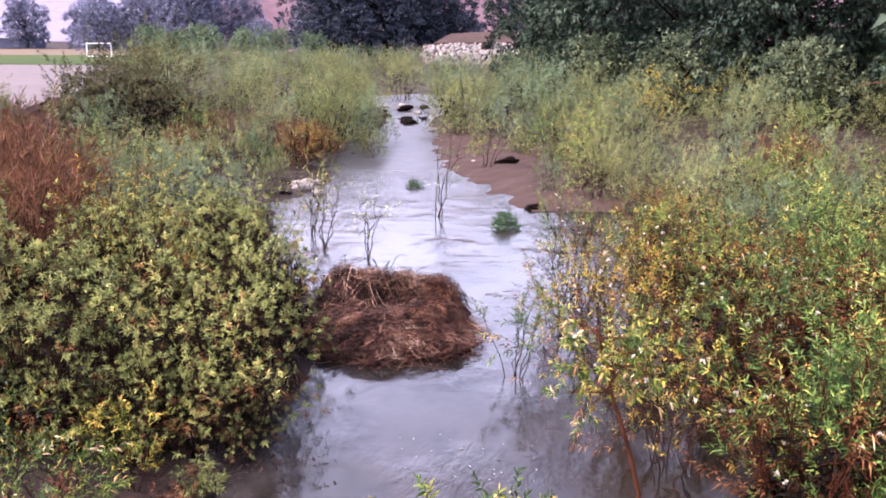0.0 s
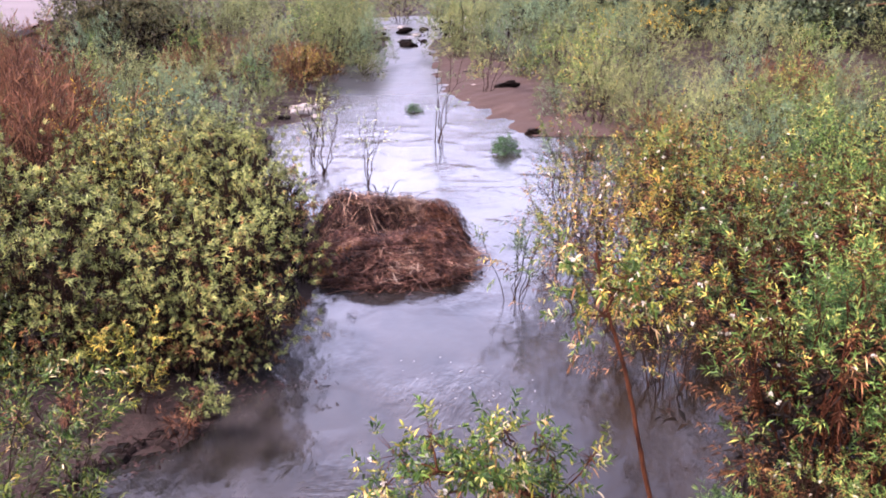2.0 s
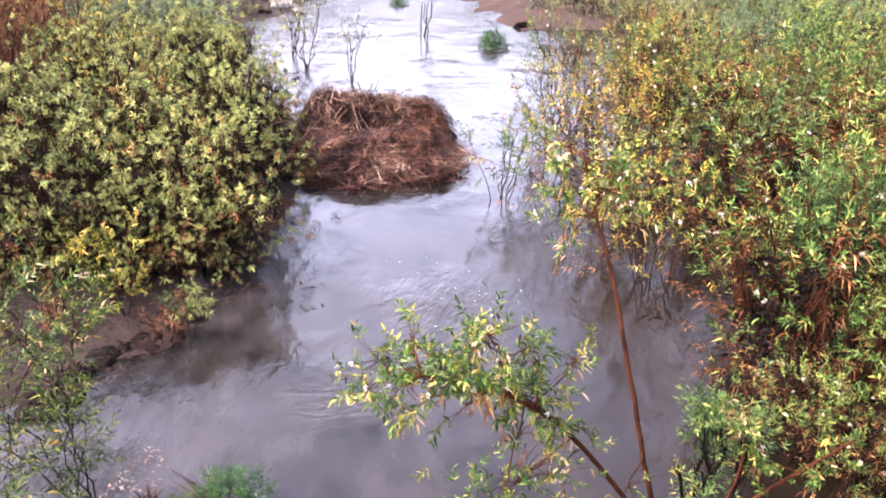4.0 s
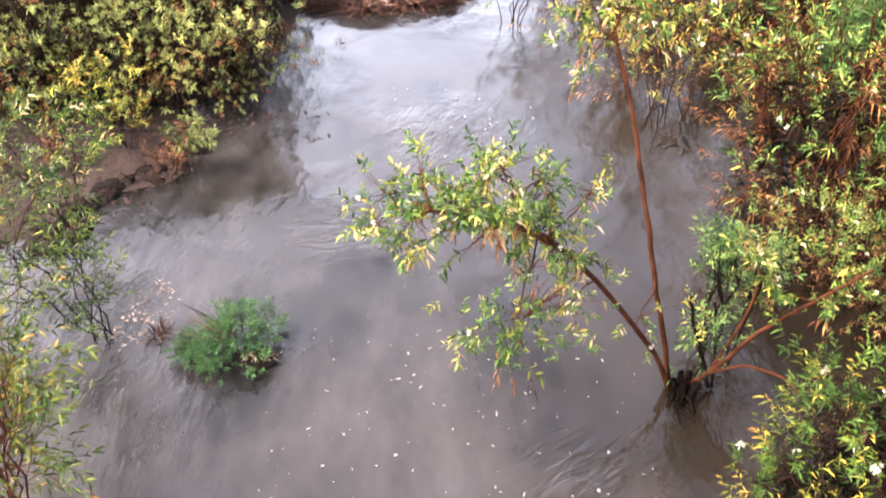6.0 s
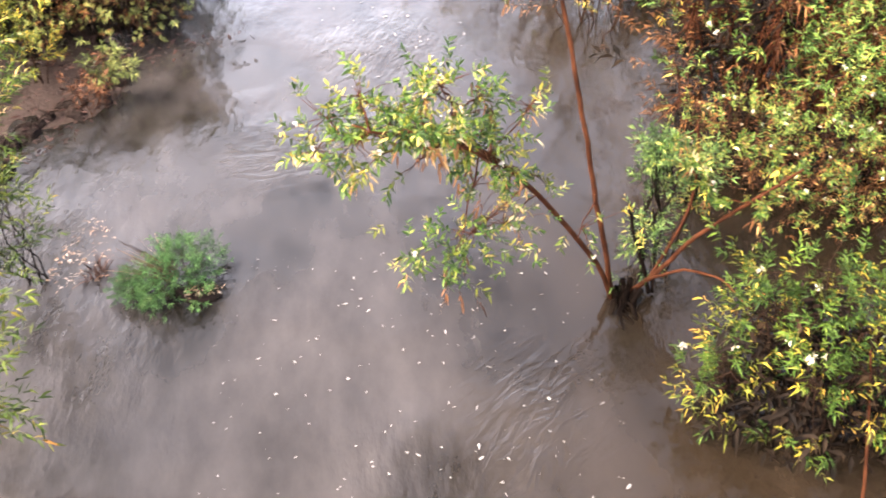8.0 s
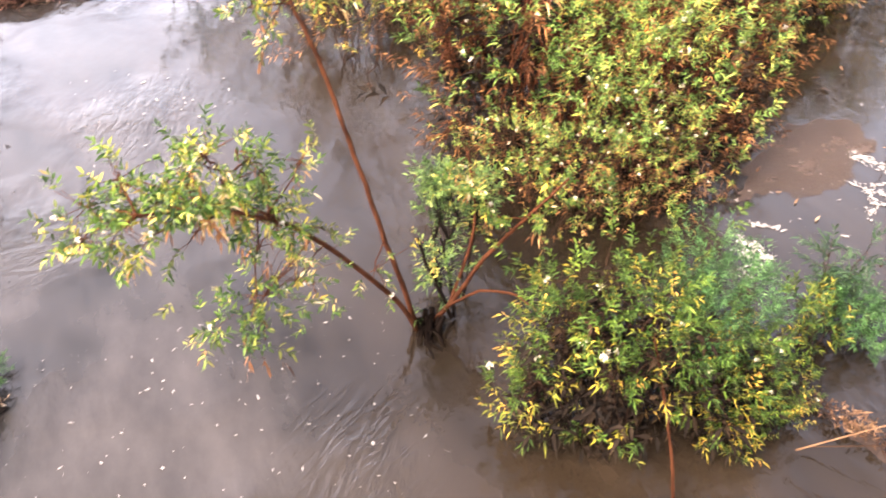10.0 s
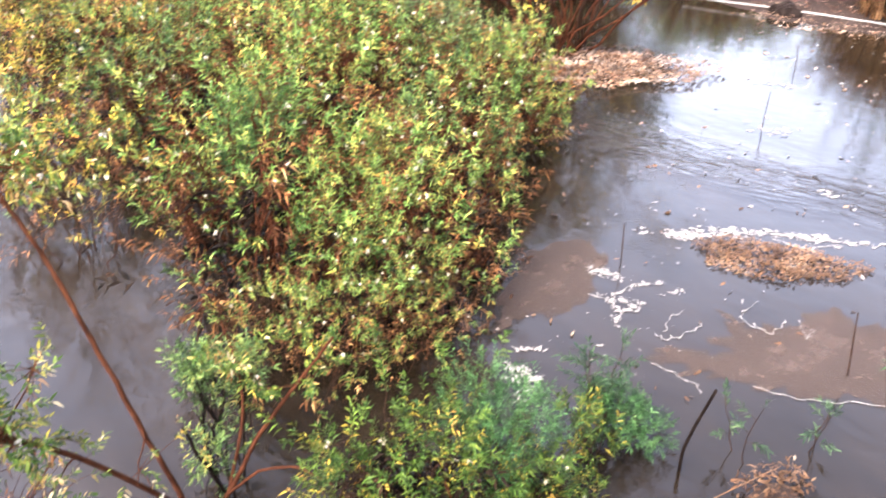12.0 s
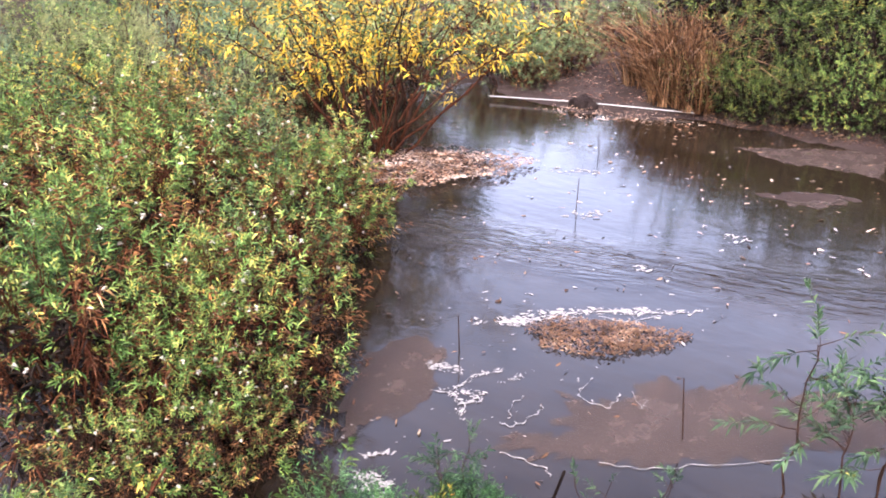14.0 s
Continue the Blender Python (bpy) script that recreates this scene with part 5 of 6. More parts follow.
# ---- thin saplings and shoots ----
def sapling(name, label, x, y, stems, H, leaf_mat, bark, seed, leaf=0.09, per=9, twigs=5, lean=0.25, r=0.008, group="saplings in the flood", side=0.16, fine=True):
    """Several thin stems from one foot, with a few leafy twigs up each."""
    rng = np.random.default_rng(seed)
    ob = thing(name, x, y, 0)
    wood, base, way = [], [], []
    for _ in range(stems):
        d = np.array([rng.normal() * lean, rng.normal() * lean, 1.0]) * H * rng.uniform(0.65, 1.05)
        line = bent((rng.normal() * 0.05, rng.normal() * 0.05, -0.15), d, rng, 8, 0.05, 0.02)
        v, f = tube(line, r, r * 0.4, 5)
        part("stem", mesh_np("stem", v, f, bark, True), ob)
        for _ in range(twigs):
            k = rng.uniform(0.35, 1.0) * 7
            p = line[int(k)] + (line[min(7, int(k) + 1)] - line[int(k)]) * (k % 1)
            w = unit(rng.normal(size=3) * [1, 1, 0.4] + [0, 0, 0.7])
            q = p + w * H * side
            wood.append(tube(bent(p, q, rng, 4), r * 0.4, r * 0.2, 4))
            base += [p + (q - p) * 0.4, q]
            way += [w, w + rng.normal(size=3) * 0.3]
        base.append(line[-1])
        way.append(line[-1] - line[-2])
    v, f = joined(wood)
    tagged(part("twig_mass", mesh_np("twig_mass", v, f, bark, True), ob), kind="stuff")
    v, f = twig_leaves(np.array(base), np.array(way), H * 0.14, per, leaf, 0.19, rng, fine, 0.8, 0.25)
    part("leaves", mesh_np("leaves", v, f, leaf_mat), ob)
    return tagged(ob, label, "sapling", group)


sapling("sapling", "small willow sapling with several stems in midstream", 0.96, 11.38, 8, 1.35, BOUGH_LEAF, BROWN_BARK, 200, twigs=5, lean=0.38)
sapling("sapling", "thin bare-stemmed sapling in the stream", -0.22, 22.7, 4, 2.6, SAGE, BROWN_BARK, 201, 0.1, 6, 4, 0.15, 0.014)
sapling("sapling", "thin sapling with small leaves on the sandbar", 1.45, 31.4, 5, 2.0, OLIVE, BROWN_BARK, 202, 0.12, 8, 5, 0.25, 0.014)
sapling("sapling", "thin sapling behind the reed heap", -1.7, 17.9, 4, 1.9, OLIVE, BROWN_BARK, 203, 0.09, 6, 4, 0.2, 0.012)
sapling("sapling", "thin leafy sapling at the shore", -2.75, 19.0, 5, 1.9, OLIVE, BROWN_BARK, 204, 0.09, 8, 5, 0.2, 0.012)
sapling("sapling", "thin leafy sapling at the shore", -3.3, 20.5, 5, 1.8, OLIVE, BROWN_BARK, 205, 0.1, 8, 5, 0.2, 0.012)
sapling("shore_willow", "slender willow with yellow-green leaves by the muddy shore", -2.62, 3.35, 7, 1.6, SHORE_LEAF, RED_BARK, 206, 0.08, 11, 16, 0.22, 0.009, side=0.2)
sapling("shore_willow", "slender willow with dark wet stems by the muddy shore", -2.62, 5.15, 6, 1.3, SHORE_LEAF, DARK_BARK, 207, 0.075, 11, 9, 0.35, 0.0075)
sapling("shore_willow", "slender yellowing willow on the mud bank", -3.35, 6.6, 6, 1.6, BOUGH_LEAF, BROWN_BARK, 208, 0.075, 12, 11, 0.4, 0.0075)
for i, (x, y) in enumerate([(-2.75, 7.45), (-3.9, 7.6), (-4.6, 7.5)]):
    sapling("russet_shoots", "low russet shoots at the shrub's foot on the mud", x, y, 7, 0.5, RUSSET, RED_BARK, 330 + i, 0.07, 6, 4, 0.35, 0.005, "russet shoots on the mud")
sapling("shore_willow", "leafy green willow on the mud bank", -3.7, 5.3, 8, 1.7, SHORE_LEAF, BROWN_BARK, 209, 0.075, 12, 12, 0.35, 0.0075)
sapling("shore_willow", "leafy green willow on the mud bank", -3.55, 4.3, 8, 1.6, SHORE_LEAF, BROWN_BARK, 210, 0.075, 12, 12, 0.35, 0.0075)
sapling("shore_willow", "yellowing willow shoots at the shrub's foot", -3.3, 8.0, 5, 1.1, AUTUMN, BROWN_BARK, 211, 0.075, 11, 9, 0.3, 0.0075)
sapling("shore_willow", "yellowing willow shoots at the shrub's foot", -2.62, 7.75, 4, 0.6, OLIVE, BROWN_BARK, 212, 0.075, 10, 8, 0.35, 0.0075)
sapling("water_shoot", "single willow shoot with narrow leaves and a tan stem", 6.33, 1.6, 1, 1.75, SPRIG, BROWN_BARK, 213, 0.12, 16, 11, 0.06, 0.012, "willow shoots in open water", 0.25)
sapling("water_shoot", "willow shoot with green and yellow leaves in open water", 6.63, 1.23, 1, 1.3, SPRIG, BROWN_BARK, 214, 0.12, 16, 10, 0.1, 0.011, "willow shoots in open water", 0.27)
sapling("water_shoot", "low leafy willow shoot in open water", 6.85, 0.95, 3, 1.2, SPRIG, BROWN_BARK, 215, 0.12, 16, 9, 0.2, 0.01, "willow shoots in open water", 0.27)
sapling("water_shoot", "short leafy shoot in shallow water", 5.0, 2.55, 2, 0.6, SPRIG, BROWN_BARK, 216, 0.07, 8, 3, 0.2, 0.006, "willow shoots in open water")
sapling("water_shoot", "short leafy shoot in shallow water", 5.5, 2.2, 2, 0.55, SPRIG, BROWN_BARK, 217, 0.07, 8, 3, 0.2, 0.006, "willow shoots in open water")
shrub(green, "green_clump", "low compact feathery green clump in shallow water", 4.52, 3.3, -0.02, 40, 0.8, "willow shoots in open water", "plant")
sapling("water_shoot", "leafy green shoot beside the low clump", 4.42, 3.45, 3, 0.85, SPRIG, BROWN_BARK, 218, 0.08, 9, 6, 0.12, 0.006, "willow shoots in open water", 0.12)
sapling("water_shoot", "yellowing leafy shoots beside the feathery shrub", 3.95, 3.15, 6, 0.7, SHORE_LEAF, BROWN_BARK, 219, 0.08, 8, 5, 0.2, 0.006, "willow shoots in open water", 0.12)

for i, (x, y, m, h) in enumerate(ACCENTS):
    sapling("autumn_sapling", "slender sapling with yellow leaves rising from the thicket", x, y, 4, h, m, BROWN_BARK, 300 + i, 0.09, 8, 6, 0.1, 0.009, "autumn saplings")

# ---- the golden willow ----
def golden_willow(x, y, seed, count, size):
    ob = thing("golden_willow", x, y, 0.05, 0, size)
    rng = np.random.default_rng(seed)
    base, way, small = [], [], []
    for i in range(count):
        a = i * 2.4 + rng.uniform(-0.3, 0.3)
        lean = rng.uniform(0.15, 1.0)
        tip = np.array([np.cos(a) * lean * 4.3, np.sin(a) * lean * 3.9, 3.5 - 1.7 * lean + rng.uniform(-0.3, 0.5)])
        line = bent((rng.normal() * 0.28, rng.normal() * 0.2, -0.1), tip, rng, 9, 0.02 + 0.1 * lean, 0.015)
        v, f = tube(line, 0.038 if i % 4 == 0 else 0.024, 0.006, 6)
        part("limb", mesh_np("limb", v, f, BROWN_BARK if i % 4 == 0 else RED_BARK, True), ob)
        for _ in range(8):
            k = rng.uniform(0.44, 1.0) * 8
            p = line[int(k)] + (line[min(8, int(k) + 1)] - line[int(k)]) * (k % 1)
            w = unit(rng.normal(size=3) * [1, 1, 0.5] + [0, 0, 0.5]) * rng.uniform(0.4, 0.9)
            tw = bent(p, p + w, rng, 4, 0.06)
            small.append(tube(tw, 0.009, 0.003, 4))
            for m in (1, 2, 3):
                base.append(tw[m])
                way.append(w + rng.normal(size=3) * 0.35)
    v, f = joined(small)
    tagged(part("twig_mass", mesh_np("twig_mass", v, f, BROWN_BARK, True), ob), kind="stuff")
    P, D = np.array(base), np.array(way)
    g = rng.random(len(P)) < 0.86
    v, f = twig_leaves(P[g], D[g], 0.3, 6, 0.14, 0.25, rng, True, 0.9, 0.35)
    part("crown", mesh_np("crown", v, f, GOLD), ob, "golden-yellow leaves")
    v, f = twig_leaves(P[~g], D[~g], 0.3, 10, 0.13, 0.2, rng, True, 0.9, 0.3)
    part("crown", mesh_np("crown", v, f, WILLOW), ob, "green leaves")
    return tagged(ob, "golden-yellow autumn willow with dark spreading limbs", "tree", "golden willows")


golden_willow(11.55, 10.62, 220, 30, 1.0)
golden_willow(10.3, 15.2, 221, 10, 0.75)
golden_willow(10.6, 44.0, 222, 8, 0.9)

# ---- shrubs on the far shore of the pool ----
bank_bush = shrub_meshes(230, 1.6, 2.7, 360, 0.1, 12, 22, THICKET, BROWN_BARK, False, 0.2, 0.4, 0.22, dense=190, lobe=(0.16, 0.32), wisps=24)
bank_dark = shrub_meshes(231, 1.5, 2.4, 360, 0.1, 12, 22, BANK_LEAF, DARK_BARK, False, 0.2, 0.4, 0.22, dense=190, lobe=(0.16, 0.32), wisps=24)
for i, (x, y, s) in enumerate([(18.9, 6.2, 0.95), (17.9, 6.3, 0.42), (18.0, 7.3, 0.32), (18.4, 7.9, 0.36), (18.3, 6.7, 0.5), (19.2, 4.4, 1.0), (19.0, 2.2, 1.0), (21.8, 5.5, 1.9), (21.6, 2.8, 1.9), (22.3, 8.5, 1.6), (24.5, 6.8, 1.9), (18.3, 0.2, 1.0), (17.9, 5.3, 0.5), (18.0, 4.3, 0.55), (18.1, 3.3, 0.5), (17.75, 6.0, 0.4), (18.2, 2.4, 0.55)]):
    shrub(bank_bush if i in (1, 13) else bank_dark, "bank_shrub", "leafy green shrub overhanging the pool's shore", x, y, 0.2, i * 70, s, "shrubs on the pool's shore")
for i, (x, y, s) in enumerate([(25.5, 3.2, 1.0), (27.5, 6.0, 1.1), (26.5, 9.8, 1.0), (29.5, 8.4, 1.2), (31, 4.5, 1.2), (28.5, 12.5, 1.1), (25.5, 14.5, 1.0), (32.5, 10.5, 1.2), (30.5, 15.5, 1.2), (35, 8, 1.3), (27, 17.5, 1.1), (23.6, 11.0, 0.6)]):
    shrub(MID[i % 4], "shrub", LABEL["far"], x, y, 0.6, i * 43, s, "shrubs above the pool's bank")
for i, (x, y, s) in enumerate([(18.2, 12.4, 0.75), (20.4, 12.2, 0.85), (22.6, 11.4, 0.9), (24.5, 10.2, 0.8), (15.2, 13.2, 0.9), (17.0, 14.8, 0.95), (19.5, 14.2, 0.9), (13.4, 14.2, 0.9), (17.9, 11.5, 0.5), (18.6, 12.0, 0.6), (19.4, 11.2, 0.55), (21.5, 15.5, 1.0), (15.5, 16.5, 1.0), (18.5, 17.5, 1.0), (22.5, 12.6, 0.8)]):
    shrub(GREY[i % 2], "grey_shrub", LABEL["grey"], x, y, 0.1, i * 55, s * 1.25, "grey-green shrubs behind the golden willow")

# ---- pipe, sticks, logs, stones ----
def rod(name, label, category, pts, r0, r1, mat, sides=6, group=""):
    p = np.array(pts, float)
    o = p[0].copy()
    t, tt = np.linspace(0, 1, len(p)), np.linspace(0, 1, 4 * len(p))
    q = np.stack([np.interp(tt, t, p[:, k]) for k in range(3)], 1) - o
    q[1:-1] = (q[:-2] + 2 * q[1:-1] + q[2:]) / 4
    ob = new(name, mesh_np(name, *tube(q, r0, r1, sides, True), mat, True))
    ob.location = o
    return tagged(ob, label, category, group)


rod("pipe", "long white plastic pipe lying at the pool's edge", "pipe", [(16.55, 11.7, 0.1), (17.2, 9.7, 0.13), (17.9, 7.3, 0.1)], 0.014, 0.014, WHITE_PIPE, 10)
rod("crooked_stick", "crooked dark stick standing in shallow water", "stick", [(4.58, 2.75, -0.15), (4.56, 2.74, 0.2), (4.63, 2.72, 0.4), (4.72, 2.66, 0.72)], 0.014, 0.011, DARK_BARK, 6, "sticks standing in the water")
for x, y, h, lx, ly in ((11.2, 6.3, 0.52, 0.05, 0.0), (14.1, 7.5, 0.4, 0.0, 0.03), (14.35, 4.87, 0.6, 0.03, -0.04), (6.63, 2.53, 0.62, -0.02, 0.06), (6.67, 5.07, 0.42, 0.0, 0.02)):
    rod("upright_stick", "thin dark upright stick standing in shallow water", "stick", [(x, y, -0.15), (x + lx * 0.5, y + ly * 0.6, h * 0.5), (x + lx, y + ly, h)], 0.008, 0.006, BROWN_BARK, 5, "sticks standing in the water")
rod("bare_branch", "long bare tan branch slanting over the water", "branch", [(3.35, 2.45, 0.15), (3.85, 2.2, 0.5), (4.5, 2.0, 0.62)], 0.006, 0.003, TWIG_BARK)
rod("bare_branch", "thin bare tan branch slanting over the water", "branch", [(3.5, 2.5, 0.05), (4.1, 2.05, 0.32), (4.7, 1.7, 0.34)], 0.005, 0.003, BROWN_BARK)
rod("bare_branch", "reddish-brown bare stem rising from the water before the near bush", "branch", [(2.5, 2.44, -0.15), (2.52, 2.6, 0.25), (2.55, 2.9, 0.7), (2.52, 3.0, 0.95)], 0.012, 0.006, RED_BARK)
rod("dead_branch", "pale bare dead branch among the shrubs", "branch", [(19.5, 41.5, 2.6), (20.8, 41.5, 2.75), (22.2, 41.3, 2.6)], 0.05, 0.02, TWIG_BARK)


def boulder(name, label, x, y, z, size, mat, seed, category="stone", turn=0):
    rng = np.random.default_rng(seed)
    bm = bmesh.new()
    bmesh.ops.create_icosphere(bm, subdivisions=3, radius=1)
    for v in bm.verts:
        n = noise.noise(v.co * 1.3 + Vector((seed, 0, 0))) * 0.35 + noise.noise(v.co * 3.1) * 0.12
        v.co = v.co * (1 + n)
        v.co.x, v.co.y, v.co.z = v.co.x * size[0], v.co.y * size[1], v.co.z * size[2]
    me = bpy.data.meshes.new(name)
    bm.to_mesh(me)
    bm.free()
    me.materials.append(mat)
    ob = new(name, me)
    ob.matrix_basis = pose(x, y, z, 0, -8 if category == "log" else 0, turn)
    return tagged(ob, label, category)


boulder("log", "dark waterlogged log on the sandbar", 2.3, 32.0, 0.24, (0.45, 0.17, 0.14), DARK_BARK, 7, "log", 12)
boulder("log", "dark log lying across the head of the stream", -2.6, 57.6, 0.2, (0.5, 0.24, 0.18), DARK_BARK, 8, "log", 20)
boulder("log", "dark log in the shallows upstream", -2.3, 51.2, 0.1, (0.42, 0.22, 0.13), DARK_BARK, 9, "log", -10)
for i, (x, y, r) in enumerate([(-3.6, 53.0, 0.35), (-1.7, 55.5, 0.3), (-3.9, 56.5, 0.3), (-2.9, 61.0, 0.4), (-1.4, 60.0, 0.35), (-4.2, 60.5, 0.3), (-1.2, 51.5, 0.25), (1.1, 33.0, 0.16), (0.9, 37.0, 0.2), (-3.9, 26.2, 0.2), (-4.9, 26.0, 0.22), (-4.2, 28.2, 0.18), (-5.2, 27.9, 0.25)]):
    boulder("stream_stone", "wet rounded stone in the shallows", x, y, 0.06, (r, r * 0.7, r * 0.5), STONE if i % 2 else DARK_MUD, 60 + i, "stone", i * 40)
boulder("mud_lump", "dark lump of mud and roots beside the pipe", 17.2, 9.62, 0.06, (0.24, 0.34, 0.22), DARK_MUD, 11, "mud")
boulder("pale_boulder", "pale rounded boulder on the stream bank", -4.5, 27.1, 0.12, (0.42, 0.32, 0.2), STONE, 3)
boulder("dark_boulder", "dark wet clod at the edge of the sandbar", 2.45, 23.9, 0.03, (0.22, 0.16, 0.12), DARK_BARK, 5)
boulder("dark_boulder", "dark wet clod at the edge of the sandbar", -2.0, 49.0, 0.05, (0.5, 0.4, 0.25), DARK_BARK, 6)


clod_rng = np.random.default_rng(77)
for i in range(34):
    along = clod_rng.random()
    x, y = -3.75 + 1.15 * along + clod_rng.normal() * 0.12, 6.35 + 1.75 * along + clod_rng.normal() * 0.14
    r = clod_rng.uniform(0.05, 0.15)
    boulder("mud_clod", "dark wet clod of mud and roots on the shore", x, y, 0.02, (r, r * 0.7, r * 0.5), DARK_MUD, 20 + i, "mud", i * 50)
for i in range(16):
    along, a = clod_rng.random(), clod_rng.uniform(0, 6.28)
    x, y, k = -3.8 + 1.2 * along, 6.2 + 1.9 * along, clod_rng.uniform(0.12, 0.35)
    rod("drift_stick", "short dark wet stick stranded on the mud", "stick", [(x, y, 0.05), (x + k * 0.5 * math.cos(a), y + k * 0.5 * math.sin(a), 0.1), (x + k * math.cos(a), y + k * math.sin(a), 0.06)], 0.008, 0.004, DARK_BARK, 5, "drift sticks on the mud")
boulder("mud_clod", "dark muddy clod at the foot of the feathery tuft", -1.45, 4.86, 0.0, (0.17, 0.1, 0.06), DARK_MUD, 14, "mud")


# ---- fallen leaves, foam and silt on the water ----
def litter(name, label, count, inside, seed, mat, leaf=0.11, z=0.012, pile=0.0, category="leaves", ground=False):
    """Loose leaves lying flat, more than can be counted."""
    rng = np.random.default_rng(seed)
    p = inside(rng, count)
    n = len(p)
    a = rng.uniform(0, 2 * np.pi, n)
    axis = np.stack([np.cos(a), np.sin(a), rng.normal(size=n) * 0.15], 1)
    base = np.stack([p[:, 0], p[:, 1], z + rng.random(n) * pile + (ground_height(p[:, 0], p[:, 1]) if ground else 0)], 1)
    ln = leaf * rng.uniform(0.5, 1.25, n)
    v, f = leaf_arrays(base, axis, ln, ln * rng.uniform(0.18, 0.34, n), rng, True, 0.0)
    return tagged(new(name, mesh_np(name, v, f, mat)), label, category, kind="stuff")


def disc(cx, cy, a, b, turn, edge=0.5):
    c, s = np.cos(radians(turn)), np.sin(radians(turn))

    def pick(rng, n):
        r, th = rng.random(n) ** edge, rng.uniform(0, 2 * np.pi, n)
        r *= 1 + 0.12 * np.sin(3 * th + 1) + 0.08 * np.sin(7 * th)
        u, w = a * r * np.cos(th), b * r * np.sin(th)
        return np.stack([cx + u * c - w * s, cy + u * s + w * c], 1)
    return pick


def box_area(x0, x1, y0, y1):
    return lambda rng, n: np.stack([rng.uniform(x0, x1, n), rng.uniform(y0, y1, n)], 1)


def leaf_raft():
    """A floating raft of leaves; the topmost ones are parts of their own."""
    ob = thing("leaf_raft", 7.88, 4.02, 0)
    rng = np.random.default_rng(240)
    pick = disc(0, 0, 0.84, 0.4, -57)
    kinds = []
    for k in range(6):
        v, f = leaf_arrays(np.array([[-0.05, 0, 0.0]]), np.array([[1.0, 0, 0.05 * (k - 2)]]), np.array([0.045 + 0.005 * k]), np.array([0.013 + 0.0015 * k]), rng, True, 0.02 * k)
        kinds.append(mesh_np("leaf", v, f, FALLEN))
    p = pick(rng, 2600)
    a = rng.uniform(0, 2 * np.pi, 2600)
    axis = np.stack([np.cos(a), np.sin(a), rng.normal(size=2600) * 0.12], 1)
    ln = rng.uniform(0.025, 0.065, 2600)
    v, f = leaf_arrays(np.column_stack([p, 0.01 + rng.random(2600) * 0.035]), axis, ln, ln * 0.3, rng, True, 0.0)
    tagged(part("leaf_layer", mesh_np("leaf_layer", v, f, FALLEN), ob), kind="stuff")
    for i, (x, y) in enumerate(pick(rng, 290)):
        leaf = part("leaf", kinds[i % 6], ob)
        leaf.matrix_basis = pose(x, y, 0.045 + rng.random() * 0.02, rng.normal() * 10, rng.normal() * 10, rng.uniform(0, 360))
    return tagged(ob, "floating raft of brown fallen leaves edged with foam", "leaf raft")


def foam_line(rng, pts, w, jag=0.05, gap=0.12):
    """A curling, broken ribbon of foam along points on the water, thick and thin by turns."""
    p = np.asarray(pts, float)
    n = 26 * len(p)
    t, tt = np.linspace(0, 1, len(p)), np.linspace(0, 1, n)
    q = np.stack([np.interp(tt, t, p[:, k]) for k in range(2)], 1)
    for _ in range(70):
        q[1:-1] = (q[:-2] + 2 * q[1:-1] + q[2:]) / 4
    s = np.arange(n)
    for f, amp in ((0.09, 1.0), (0.21, 0.6), (0.4, 0.2)):
        ph = rng.uniform(0, 6, 2)
        q += jag * amp * np.stack([np.sin(s * f + ph[0]), np.sin(s * f * 1.13 + ph[1])], 1)
    d = unit(np.gradient(q, axis=0))
    side = np.stack([-d[:, 1], d[:, 0]], 1)
    thick = np.clip(0.55 + 0.5 * np.sin(s * 0.21 + rng.uniform(0, 6)) + 0.4 * np.sin(s * 0.53 + rng.uniform(0, 6)), 0.12, 1.6)
    left, right = (w * thick * rng.uniform(0.6, 1.4, n))[:, None], (w * thick * rng.uniform(0.6, 1.4, n))[:, None]
    z = np.full((n, 1), 0.009)
    v = np.stack([np.hstack([q - side * left, z]), np.hstack([q, z + 0.004]), np.hstack([q + side * right, z])], 1).reshape(-1, 3)
    i = np.arange(n - 1)[:, None] * 3
    i = i[rng.random(len(i)) > gap]
    return v, [np.concatenate([i + [0, 1, 4, 3], i + [1, 2, 5, 4]])]


def flecks(rng, p, size):
    """Small flat lumps of foam."""
    out = []
    for c in p:
        k = 7
        a = np.arange(k) * 2 * np.pi / k + rng.uniform(0, 1)
        r = size * rng.uniform(0.35, 1.1) ** 2 * 1.5 * rng.uniform(0.3, 1.4, k)
        u, w, turn = r * np.cos(a) * rng.uniform(0.8, 2.4), r * np.sin(a) * rng.uniform(0.4, 1.0), rng.uniform(0, np.pi)
        ring = np.stack([c[0] + u * np.cos(turn) - w * np.sin(turn), c[1] + u * np.sin(turn) + w * np.cos(turn), np.full(k, 0.006)], 1)
        v = np.vstack([ring, [[c[0], c[1], 0.012]]])
        i = np.arange(k)[:, None]
        out.append((v, [np.hstack([i, (i + 1) % k, np.full((k, 1), k)])]))
    return joined(out)


